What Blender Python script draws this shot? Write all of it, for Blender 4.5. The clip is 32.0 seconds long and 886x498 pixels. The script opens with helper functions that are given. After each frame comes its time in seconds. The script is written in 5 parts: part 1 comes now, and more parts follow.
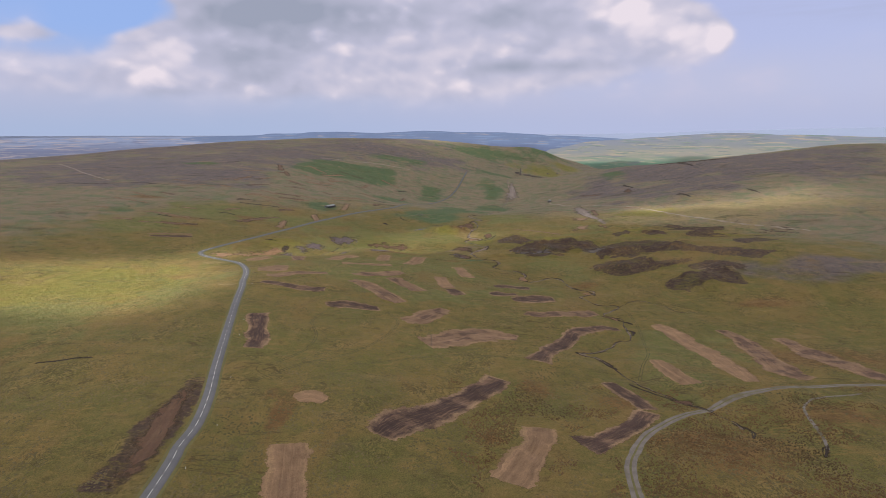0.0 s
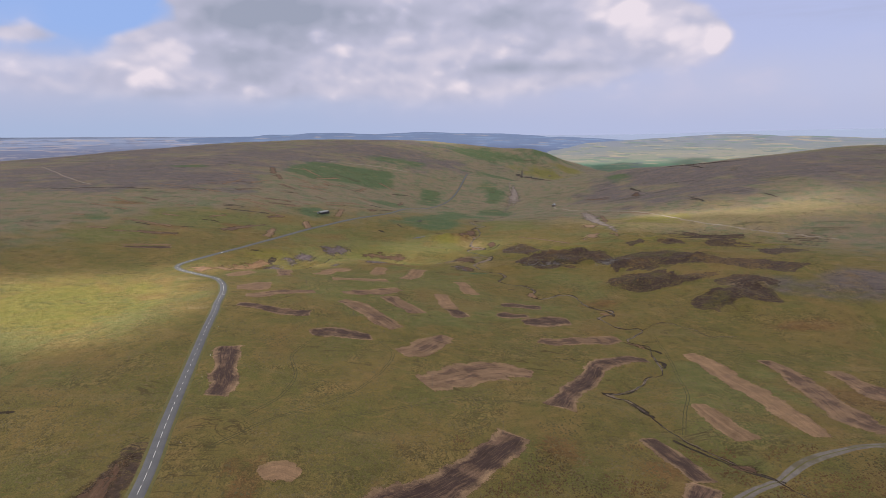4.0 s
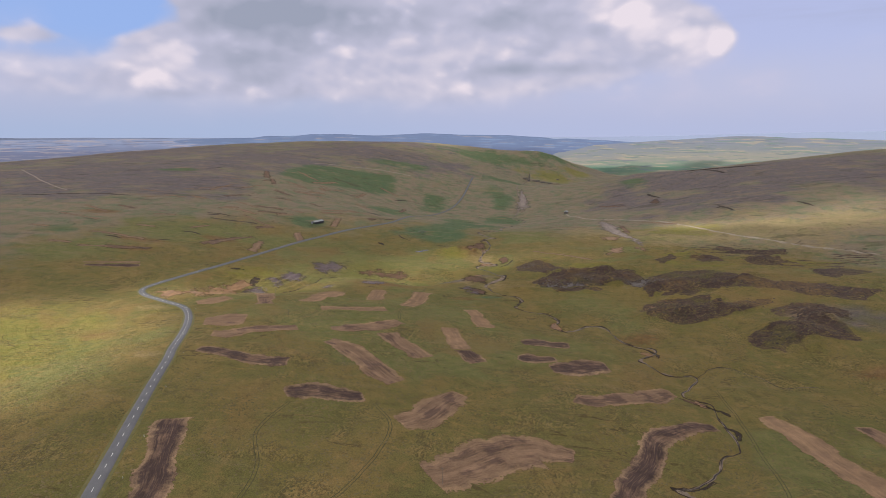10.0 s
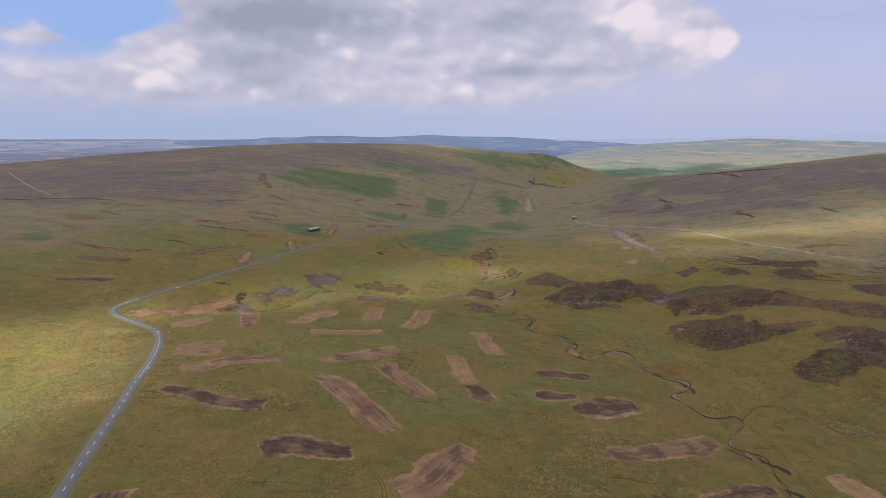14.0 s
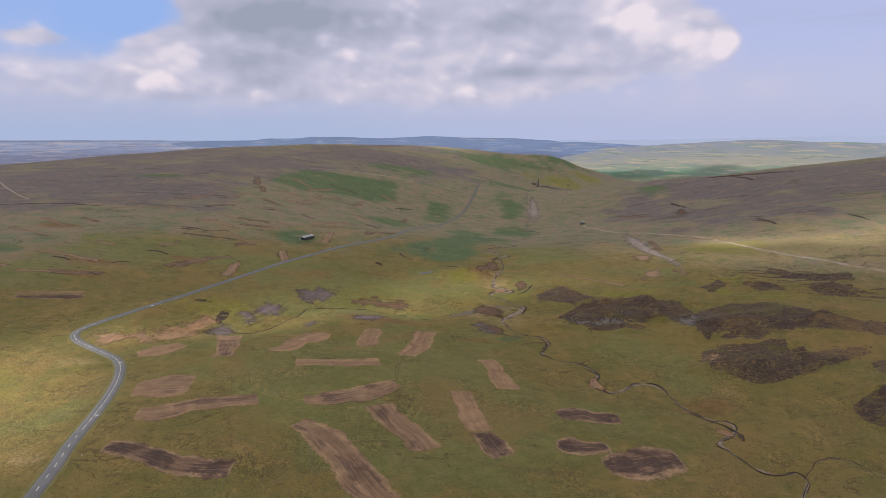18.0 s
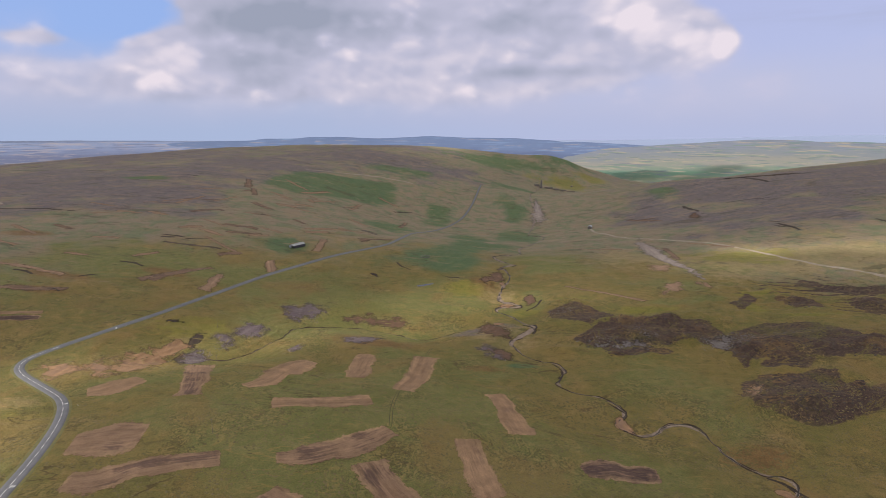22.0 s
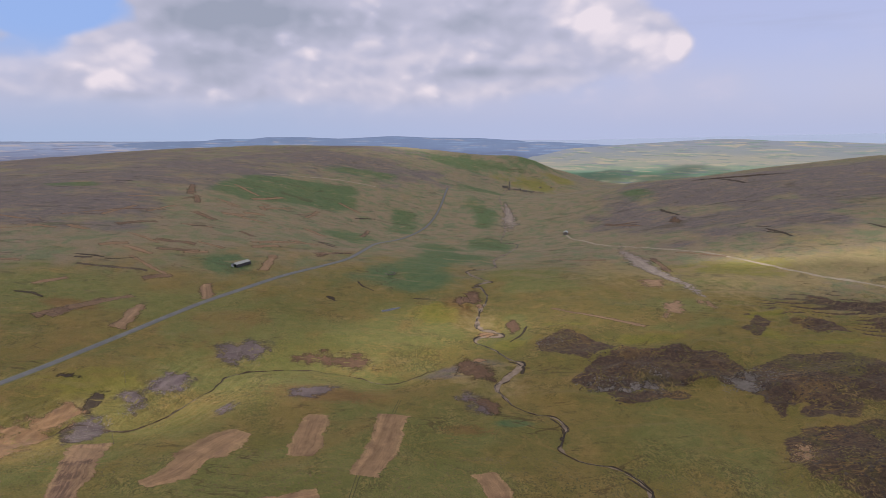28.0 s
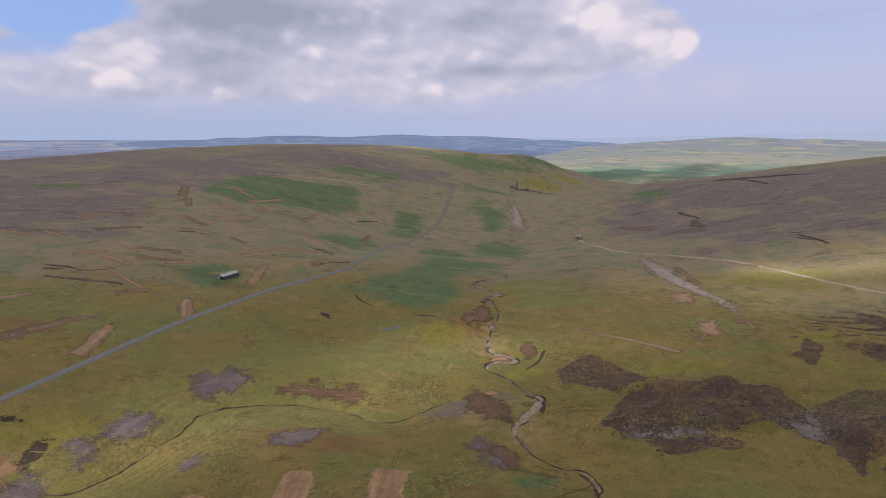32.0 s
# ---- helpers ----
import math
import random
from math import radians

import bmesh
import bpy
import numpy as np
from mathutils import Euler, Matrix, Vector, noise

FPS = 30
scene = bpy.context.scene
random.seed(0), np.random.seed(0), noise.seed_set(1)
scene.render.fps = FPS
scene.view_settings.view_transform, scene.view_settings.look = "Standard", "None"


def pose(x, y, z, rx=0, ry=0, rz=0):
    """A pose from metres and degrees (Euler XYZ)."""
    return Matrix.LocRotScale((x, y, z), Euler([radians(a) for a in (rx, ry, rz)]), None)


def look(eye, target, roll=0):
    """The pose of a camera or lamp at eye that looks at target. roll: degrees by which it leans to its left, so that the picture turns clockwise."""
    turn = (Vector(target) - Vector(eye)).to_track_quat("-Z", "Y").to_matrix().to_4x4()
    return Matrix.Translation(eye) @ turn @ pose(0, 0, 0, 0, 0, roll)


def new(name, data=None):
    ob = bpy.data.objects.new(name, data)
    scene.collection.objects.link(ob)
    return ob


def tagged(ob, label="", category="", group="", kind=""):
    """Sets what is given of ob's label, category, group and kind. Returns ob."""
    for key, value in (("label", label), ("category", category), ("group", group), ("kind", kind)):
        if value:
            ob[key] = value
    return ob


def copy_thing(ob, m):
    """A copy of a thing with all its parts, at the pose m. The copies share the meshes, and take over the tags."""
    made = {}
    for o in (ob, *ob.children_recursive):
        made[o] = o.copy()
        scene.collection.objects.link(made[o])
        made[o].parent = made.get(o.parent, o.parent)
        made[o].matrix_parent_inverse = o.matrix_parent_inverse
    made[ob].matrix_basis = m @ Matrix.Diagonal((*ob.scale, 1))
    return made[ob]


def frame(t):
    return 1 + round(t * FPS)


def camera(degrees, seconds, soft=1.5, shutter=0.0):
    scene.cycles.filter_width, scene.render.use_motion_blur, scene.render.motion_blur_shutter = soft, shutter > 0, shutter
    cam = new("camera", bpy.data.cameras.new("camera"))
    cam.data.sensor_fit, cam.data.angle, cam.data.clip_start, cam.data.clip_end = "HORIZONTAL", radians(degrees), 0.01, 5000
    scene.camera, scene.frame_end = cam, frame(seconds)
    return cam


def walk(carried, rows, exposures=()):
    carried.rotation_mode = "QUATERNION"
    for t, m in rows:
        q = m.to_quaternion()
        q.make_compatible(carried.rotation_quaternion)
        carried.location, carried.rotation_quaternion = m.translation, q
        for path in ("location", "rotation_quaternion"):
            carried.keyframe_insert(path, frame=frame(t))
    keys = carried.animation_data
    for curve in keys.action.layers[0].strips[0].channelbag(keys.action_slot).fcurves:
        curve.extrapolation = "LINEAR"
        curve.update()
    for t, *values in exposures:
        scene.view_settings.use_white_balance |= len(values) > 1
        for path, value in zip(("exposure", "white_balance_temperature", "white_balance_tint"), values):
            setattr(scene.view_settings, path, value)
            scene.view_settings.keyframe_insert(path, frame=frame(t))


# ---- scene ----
cam = camera(78.5, 32.0, soft=0.8)
METRES, EYE, TILT, LEAN, TURN = 500.0, 150.0, -12.3, 0.0, 0.6
ROWS = [
    (0.0, 0.0, 0.0, 0.0, -0.0, -0.25, 0.05),
    (0.5, -0.0013, 0.0171, 0.0037, -0.05, -0.25, 0.04),
    (1.0, -0.0018, 0.0328, 0.007, -0.06, -0.25, 0.05),
    (1.5, -0.0025, 0.0499, 0.0108, -0.12, -0.24, 0.05),
    (2.0, -0.003, 0.0657, 0.0143, -0.15, -0.21, 0.05),
    (2.5, -0.0034, 0.0828, 0.0177, -0.16, -0.19, 0.07),
    (3.0, -0.004, 0.0996, 0.0217, -0.16, -0.18, 0.07),
    (3.5, -0.0046, 0.1151, 0.025, -0.15, -0.16, 0.09),
    (5.5, -0.0069, 0.1785, 0.0397, -0.04, -0.11, 0.08),
    (6.0, -0.008, 0.1955, 0.0432, -0.04, -0.1, 0.06),
    (6.5, -0.0091, 0.2108, 0.0461, -0.01, -0.08, 0.05),
    (7.0, -0.01, 0.2272, 0.0498, 0.0, -0.07, 0.02),
    (7.5, -0.0114, 0.2423, 0.053, 0.02, -0.06, 0.0),
    (8.0, -0.0127, 0.2584, 0.0568, 0.04, -0.06, -0.01),
    (8.5, -0.0141, 0.2731, 0.06, 0.06, -0.05, -0.05),
    (9.0, -0.0152, 0.2885, 0.0641, 0.08, -0.05, -0.05),
    (9.5, -0.0161, 0.3024, 0.0675, 0.1, -0.03, -0.08),
    (10.0, -0.0168, 0.3173, 0.0713, 0.13, -0.01, -0.09),
    (10.5, -0.0175, 0.3312, 0.0743, 0.16, 0.01, -0.07),
    (11.0, -0.018, 0.3456, 0.0782, 0.2, 0.02, -0.08),
    (11.5, -0.0184, 0.3592, 0.0808, 0.23, 0.05, -0.11),
    (12.0, -0.0192, 0.3739, 0.0845, 0.26, 0.07, -0.13),
    (12.5, -0.0195, 0.3875, 0.0871, 0.3, 0.1, -0.15),
    (13.0, -0.0198, 0.402, 0.0908, 0.3, 0.09, -0.18),
    (13.5, -0.0205, 0.4156, 0.0934, 0.31, 0.14, -0.19),
    (14.0, -0.0213, 0.4303, 0.097, 0.34, 0.16, -0.21),
    (14.5, -0.0223, 0.4441, 0.1002, 0.37, 0.16, -0.23),
    (16.5, -0.0259, 0.5016, 0.1129, 0.44, 0.24, -0.25),
    (17.0, -0.0268, 0.5173, 0.1163, 0.45, 0.26, -0.27),
    (17.5, -0.027, 0.5319, 0.1196, 0.47, 0.26, -0.27),
    (18.0, -0.0279, 0.5474, 0.1232, 0.45, 0.26, -0.25),
    (18.5, -0.028, 0.5618, 0.1261, 0.42, 0.25, -0.23),
    (19.0, -0.029, 0.5763, 0.1289, 0.42, 0.25, -0.24),
    (19.5, -0.0295, 0.5921, 0.1323, 0.44, 0.25, -0.23),
    (20.0, -0.0303, 0.6065, 0.1358, 0.44, 0.24, -0.22),
    (20.5, -0.0299, 0.6222, 0.1391, 0.48, 0.25, -0.21),
    (21.0, -0.0304, 0.6369, 0.1422, 0.46, 0.26, -0.22),
    (21.5, -0.0308, 0.6527, 0.1456, 0.46, 0.26, -0.23),
    (22.0, -0.0316, 0.6673, 0.149, 0.46, 0.26, -0.21),
    (22.5, -0.0321, 0.6828, 0.1525, 0.47, 0.27, -0.18),
    (23.0, -0.0328, 0.6972, 0.1566, 0.47, 0.23, -0.2),
    (23.5, -0.0342, 0.7132, 0.1603, 0.43, 0.22, -0.18),
    (24.0, -0.0355, 0.7275, 0.1635, 0.31, 0.23, -0.15),
    (24.5, -0.0361, 0.7435, 0.1671, 0.12, 0.23, -0.09),
    (25.0, -0.0378, 0.7583, 0.1696, -0.45, 0.26, 0.01),
    (25.5, -0.0384, 0.7738, 0.1737, -0.96, 0.24, 0.15),
    (26.0, -0.0383, 0.7886, 0.1766, -1.44, 0.26, 0.26),
    (26.5, -0.0393, 0.8048, 0.1803, -2.1, 0.25, 0.4),
    (28.5, -0.0391, 0.867, 0.1929, -3.32, 0.22, 0.69),
    (29.0, -0.0386, 0.8818, 0.1962, -3.15, 0.19, 0.66),
    (29.5, -0.0382, 0.8979, 0.1998, -3.03, 0.16, 0.62),
    (30.0, -0.0385, 0.9135, 0.2032, -2.96, 0.14, 0.58),
    (30.5, -0.0374, 0.9281, 0.2068, -2.86, 0.12, 0.6),
    (31.0, -0.0372, 0.9439, 0.2105, -2.83, 0.09, 0.59),
    (31.5, -0.0372, 0.9584, 0.2135, -2.8, 0.09, 0.58),
    (32.0, -0.0359, 0.9745, 0.2176, -2.75, 0.06, 0.61),
]
walk(cam, [(t, pose(0, 0, EYE, TILT, LEAN, TURN) @ pose(METRES * x, METRES * y, METRES * z, 90 + pitch, roll, yaw)) for t, x, y, z, yaw, pitch, roll in ROWS])

# ---- sky, sun and cloud ----
SUN_EL, SUN_AZ = 40.0, 232.0      # degrees; the azimuth runs clockwise from +y
world = bpy.data.worlds.new("sky")
scene.world = world
world.use_nodes = True


class Net:
    """Short hand for node trees."""

    def __init__(self, tree):
        self.tree = tree
        tree.nodes.clear()

    def node(self, kind, **sockets):
        n = self.tree.nodes.new(kind)
        for key, value in sockets.items():
            self.put(n, key, value)
        return n

    def put(self, n, key, value):
        name = int(key[1:]) if key[0] == "i" and key[1:].isdigit() else key.replace("_", " ")
        if isinstance(value, bpy.types.NodeSocket):
            self.tree.links.new(value, n.inputs[name])
        else:
            n.inputs[name].default_value = value

    def math(self, op, a, b=0.0, c=0.0, clamp=False):
        n = self.node("ShaderNodeMath", i0=a, i1=b, i2=c)
        n.operation, n.use_clamp = op, clamp
        return n.outputs[0]

    def span(self, v, a, b, lo=0.0, hi=1.0, smooth=True):
        n = self.node("ShaderNodeMapRange", i0=v, i1=a, i2=b, i3=lo, i4=hi)
        n.interpolation_type = "SMOOTHSTEP" if smooth else "LINEAR"
        return n.outputs[0]

    def mix(self, f, a, b):
        n = self.node("ShaderNodeMix")
        n.data_type = "RGBA"
        self.put(n, "i0", f)
        for k, v in ((6, a), (7, b)):
            if isinstance(v, bpy.types.NodeSocket):
                self.tree.links.new(v, n.inputs[k])
            else:
                n.inputs[k].default_value = (*v, 1.0)
        return n.outputs[2]

    def noise(self, vec, scale, detail=4.0, rough=0.55, warp=0.0):
        n = self.node("ShaderNodeTexNoise", Vector=vec, Scale=scale, Detail=detail, Roughness=rough, Distortion=warp)
        return n.outputs["Fac"]

    def scaled(self, vec, k):
        n = self.node("ShaderNodeVectorMath", i0=vec, i1=k)
        n.operation = "MULTIPLY"
        return n.outputs[0]

    def gain(self, c, f):
        n = self.node("ShaderNodeVectorMath", i0=c)
        n.operation = "SCALE"
        self.put(n, "Scale", f)
        return n.outputs[0]

    def read(self, name):
        n = self.node("ShaderNodeAttribute")
        n.attribute_name = name
        return n


net = Net(world.node_tree)
sky = net.node("ShaderNodeTexSky")
sky.sky_type, sky.sun_disc, sky.sun_elevation, sky.sun_rotation = "NISHITA", False, radians(SUN_EL), radians(SUN_AZ)
sky.altitude, sky.air_density, sky.dust_density, sky.ozone_density = 500.0, 1.0, 2.0, 1.5
way = net.node("ShaderNodeTexCoord").outputs["Generated"]
xyz = net.node("ShaderNodeSeparateXYZ", i0=way).outputs
azim = net.math("MULTIPLY", net.math("ARCTAN2", xyz[0], xyz[1]), 57.2958)
elev = net.math("MULTIPLY", net.math("ARCSINE", xyz[2]), 57.2958)


def bank(az, el, wide, high, k):
    """A soft heap of cloud round a direction of the sky, in degrees."""
    a = net.math("POWER", net.math("DIVIDE", net.math("SUBTRACT", azim, az), wide), 2.0)
    e = net.math("POWER", net.math("DIVIDE", net.math("SUBTRACT", elev, el), high), 2.0)
    return net.math("MULTIPLY", net.math("EXPONENT", net.math("MULTIPLY", net.math("ADD", a, e), -1.0)), k)


def banks(places):
    total = 0.0
    for b in places:
        total = net.math("ADD", bank(*b), total)
    return total


heap = banks(((-14.0, 10.5, 10.5, 4.6, 1.2), (-3.0, 8.5, 9.0, 4.6, 1.1), (8.0, 8.6, 8.5, 3.6, 1.15), (16.5, 10.2, 6.0, 3.2, 1.2), (22.0, 8.4, 3.4, 2.1, 1.1), (25.0, 7.9, 1.0, 1.1, 0.6), (-20.5, 12.5, 4.5, 3.0, 1.0), (0.0, 15.0, 20.0, 3.0, 1.2),
              (-26.0, 6.6, 4.2, 2.2, 1.2), (-29.8, 4.4, 5.0, 1.6, 1.1), (-20.0, 5.5, 6.0, 2.6, 1.1), (-12.0, 4.2, 14.0, 2.0, 1.0), (3.0, 4.8, 10.0, 2.0, 0.95), (-36.5, 7.6, 6.0, 0.9, 0.5), (-38.5, 5.0, 5.0, 1.6, 0.6), (31.0, 6.7, 1.8, 0.8, 0.4), (-34.0, 3.0, 8.0, 1.0, 0.5), (14.0, 5.6, 8.0, 1.3, 0.6)))
glow = banks(((-26.1, 6.9, 2.6, 1.2, 1.3), (-24.6, 5.8, 2.0, 0.8, 0.8), (-29.7, 4.4, 4.4, 1.2, 0.72), (-22.8, 3.7, 1.3, 0.5, 0.7), (-11.0, 7.7, 2.3, 1.0, 1.2), (-4.9, 9.2, 3.0, 1.5, 1.35), (-9.2, 4.7, 4.4, 1.2, 1.0), (1.5, 4.5, 3.2, 1.3, 0.78), (7.2, 7.6, 3.8, 1.1, 0.9),
              (17.2, 10.1, 3.6, 2.4, 1.1), (22.3, 8.1, 3.4, 2.1, 1.3), (25.0, 7.9, 1.0, 1.2, 0.8), (31.0, 6.7, 1.5, 0.7, 0.5), (-15.9, 2.7, 3.6, 0.8, 0.5), (-37.7, 5.0, 3.0, 1.2, 0.45), (0.5, 11.2, 3.0, 1.2, 0.45), (-2.5, 6.2, 3.0, 1.2, 0.4)))
murk = banks(((-19.1, 10.3, 6.6, 2.4, 1.0), (-11.2, 10.8, 6.0, 1.7, 0.75), (-18.9, 5.0, 3.6, 1.4, 0.65), (5.5, 10.7, 5.5, 1.9, 0.55), (9.0, 5.9, 8.9, 0.7, 0.6), (-20.8, 7.0, 3.0, 1.1, 0.4), (-14.0, 8.4, 3.0, 1.0, 0.4), (-12.0, 14.0, 14.0, 1.6, 0.5)))
flat = net.scaled(way, (1.0, 1.0, 1.6))
shifted = net.node("ShaderNodeTexNoise", Vector=flat, Scale=9.0, Detail=5.0, Roughness=0.55).outputs["Color"]
flat = net.node("ShaderNodeVectorMath", i0=flat, i1=net.scaled(shifted, (0.05, 0.05, 0.05))).outputs[0]
big = net.noise(flat, 5.0, 5.0, 0.5)


def billow(vec):
    """Rounded heads of cloud, small ones on large ones."""
    v = net.node("ShaderNodeTexVoronoi", Vector=vec, Scale=10.0, Detail=2.2, Roughness=0.5)
    v.feature = "SMOOTH_F1"
    v.inputs["Smoothness"].default_value = 0.6
    return net.math("SUBTRACT", 1.0, v.outputs["Distance"])


puff = billow(flat)
above = billow(net.node("ShaderNodeVectorMath", i0=flat, i1=(-0.012, 0.0, 0.024)).outputs[0])
fluff = net.math("SUBTRACT", puff, 0.62)
thick = net.math("ADD", heap, net.math("ADD", net.math("MULTIPLY", net.math("SUBTRACT", big, 0.5), 0.7), net.math("MULTIPLY", fluff, 0.5)))
rise = net.span(elev, 3.5, 8.0)
cover = net.math("ADD", net.math("MULTIPLY", net.span(thick, 0.08, 0.44), rise), net.math("MULTIPLY", net.span(thick, -0.1, 1.1), net.math("SUBTRACT", 1.0, rise)))
head = net.span(net.math("ADD", glow, net.math("MULTIPLY", net.math("SUBTRACT", puff, 0.32), 2.0)), 0.10, 1.55)
lit = net.math("ADD", net.math("MULTIPLY", head, 0.54), net.math("MULTIPLY", murk, -0.62))
lit = net.math("ADD", lit, net.math("MULTIPLY", net.math("SUBTRACT", puff, above), 0.50))
lit = net.math("ADD", lit, net.math("ADD", 0.60, net.math("MULTIPLY", net.math("SUBTRACT", big, 0.5), 0.28)))
cloud_col = net.mix(net.span(lit, 0.0, 0.5, smooth=False), (0.335, 0.365, 0.475), (0.52, 0.52, 0.665))
cloud_col = net.mix(net.span(lit, 0.5, 1.0, smooth=False), cloud_col, (0.82, 0.74, 0.82))
clear = net.mix(net.span(elev, 2.0, 9.0), (0.44, 0.51, 0.75), (0.32, 0.48, 0.90))
clear = net.mix(net.span(azim, -14.0, 26.0, 0.0, 0.92), clear, (0.50, 0.525, 0.80))
clear = net.mix(net.math("MULTIPLY", net.span(elev, 4.5, 8.0, 0.75, 0.05), net.span(big, 0.3, 0.6, 0.5, 1.0)), clear, (0.54, 0.535, 0.74))
base_sky = net.mix(0.85, net.scaled(sky.outputs[0], (0.10, 0.10, 0.10)), clear)
veil = net.math("MULTIPLY", net.span(net.math("ADD", net.math("MULTIPLY", puff, 0.5), big), 0.55, 1.0), bank(-6.0, 5.0, 50.0, 3.4, 0.9))
base_sky = net.mix(veil, base_sky, (0.62, 0.585, 0.74))
# thin grey streaks high to one side
streak = net.noise(net.scaled(way, (2.0, 2.0, 22.0)), 2.0, 4.0, 0.55)
base_sky = net.mix(net.math("MULTIPLY", net.span(streak, 0.45, 0.70, 0.0, 0.3), bank(33.0, 9.4, 10.0, 2.0, 1.0)), base_sky, (0.40, 0.43, 0.60))
col = net.mix(cover, base_sky, cloud_col)
col = net.mix(net.span(elev, -0.5, 4.2, 0.95, 0.0), col, net.mix(net.span(azim, -30.0, 20.0), (0.40, 0.485, 0.70), (0.46, 0.51, 0.73)))
# overhead the broken cloud closes to a bright white sheet
col = net.mix(net.span(elev, 15.0, 32.0, 0.0, 0.9), col, net.mix(net.span(big, 0.35, 0.65), (0.78, 0.74, 0.68), (1.15, 1.08, 0.98)))
back = net.node("ShaderNodeBackground", Color=col, Strength=0.79)
net.tree.links.new(back.outputs[0], net.node("ShaderNodeOutputWorld").inputs[0])

sun_way = Vector((math.sin(radians(SUN_AZ)) * math.cos(radians(SUN_EL)), math.cos(radians(SUN_AZ)) * math.cos(radians(SUN_EL)), math.sin(radians(SUN_EL))))
sun = new("sun", bpy.data.lights.new("sun", "SUN"))
sun.data.energy, sun.data.angle, sun.data.color = 5.0, radians(0.5), (1.0, 0.94, 0.84)
sun.matrix_world = look(sun_way * 3000, (0, 0, 0))
scene.view_settings.exposure = 0.34

# ---- materials ----
def material(name, rough=0.9):
    m = bpy.data.materials.new(name)
    m.use_nodes = True
    n = Net(m.node_tree)
    n.bsdf = n.node("ShaderNodeBsdfPrincipled", Roughness=rough)
    n.bsdf.inputs["Specular IOR Level"].default_value = 0.25
    n.out = n.node("ShaderNodeOutputMaterial")
    n.tree.links.new(n.bsdf.outputs[0], n.out.inputs[0])
    n.pos = n.node("ShaderNodeNewGeometry").outputs["Position"]
    n.mat = m
    return n


def relief(n, height, dist, strength=1.0):
    b = n.node("ShaderNodeBump", Height=height, Distance=dist, Strength=strength)
    n.tree.links.new(b.outputs[0], n.bsdf.inputs["Normal"])


def two_tone(name, a, b, scale, rough=0.85, bump=0.02, fine=8.0, third=None):
    """A surface of two shades in patches, with finer grain on top."""
    n = material(name, rough)
    c = n.mix(n.span(n.noise(n.pos, scale, 5.0, 0.6), 0.35, 0.65), a, b)
    if third:
        c = n.mix(n.span(n.noise(n.pos, scale * 0.3, 4.0), 0.5, 0.7), c, third)
    g = n.noise(n.pos, scale * fine, 4.0, 0.65)
    c = n.mix(n.span(g, 0.3, 0.75, 0.0, 0.35), c, tuple(0.55 * v for v in a))
    n.put(n.bsdf, "Base_Color", c)
    relief(n, g, bump)
    return n.mat


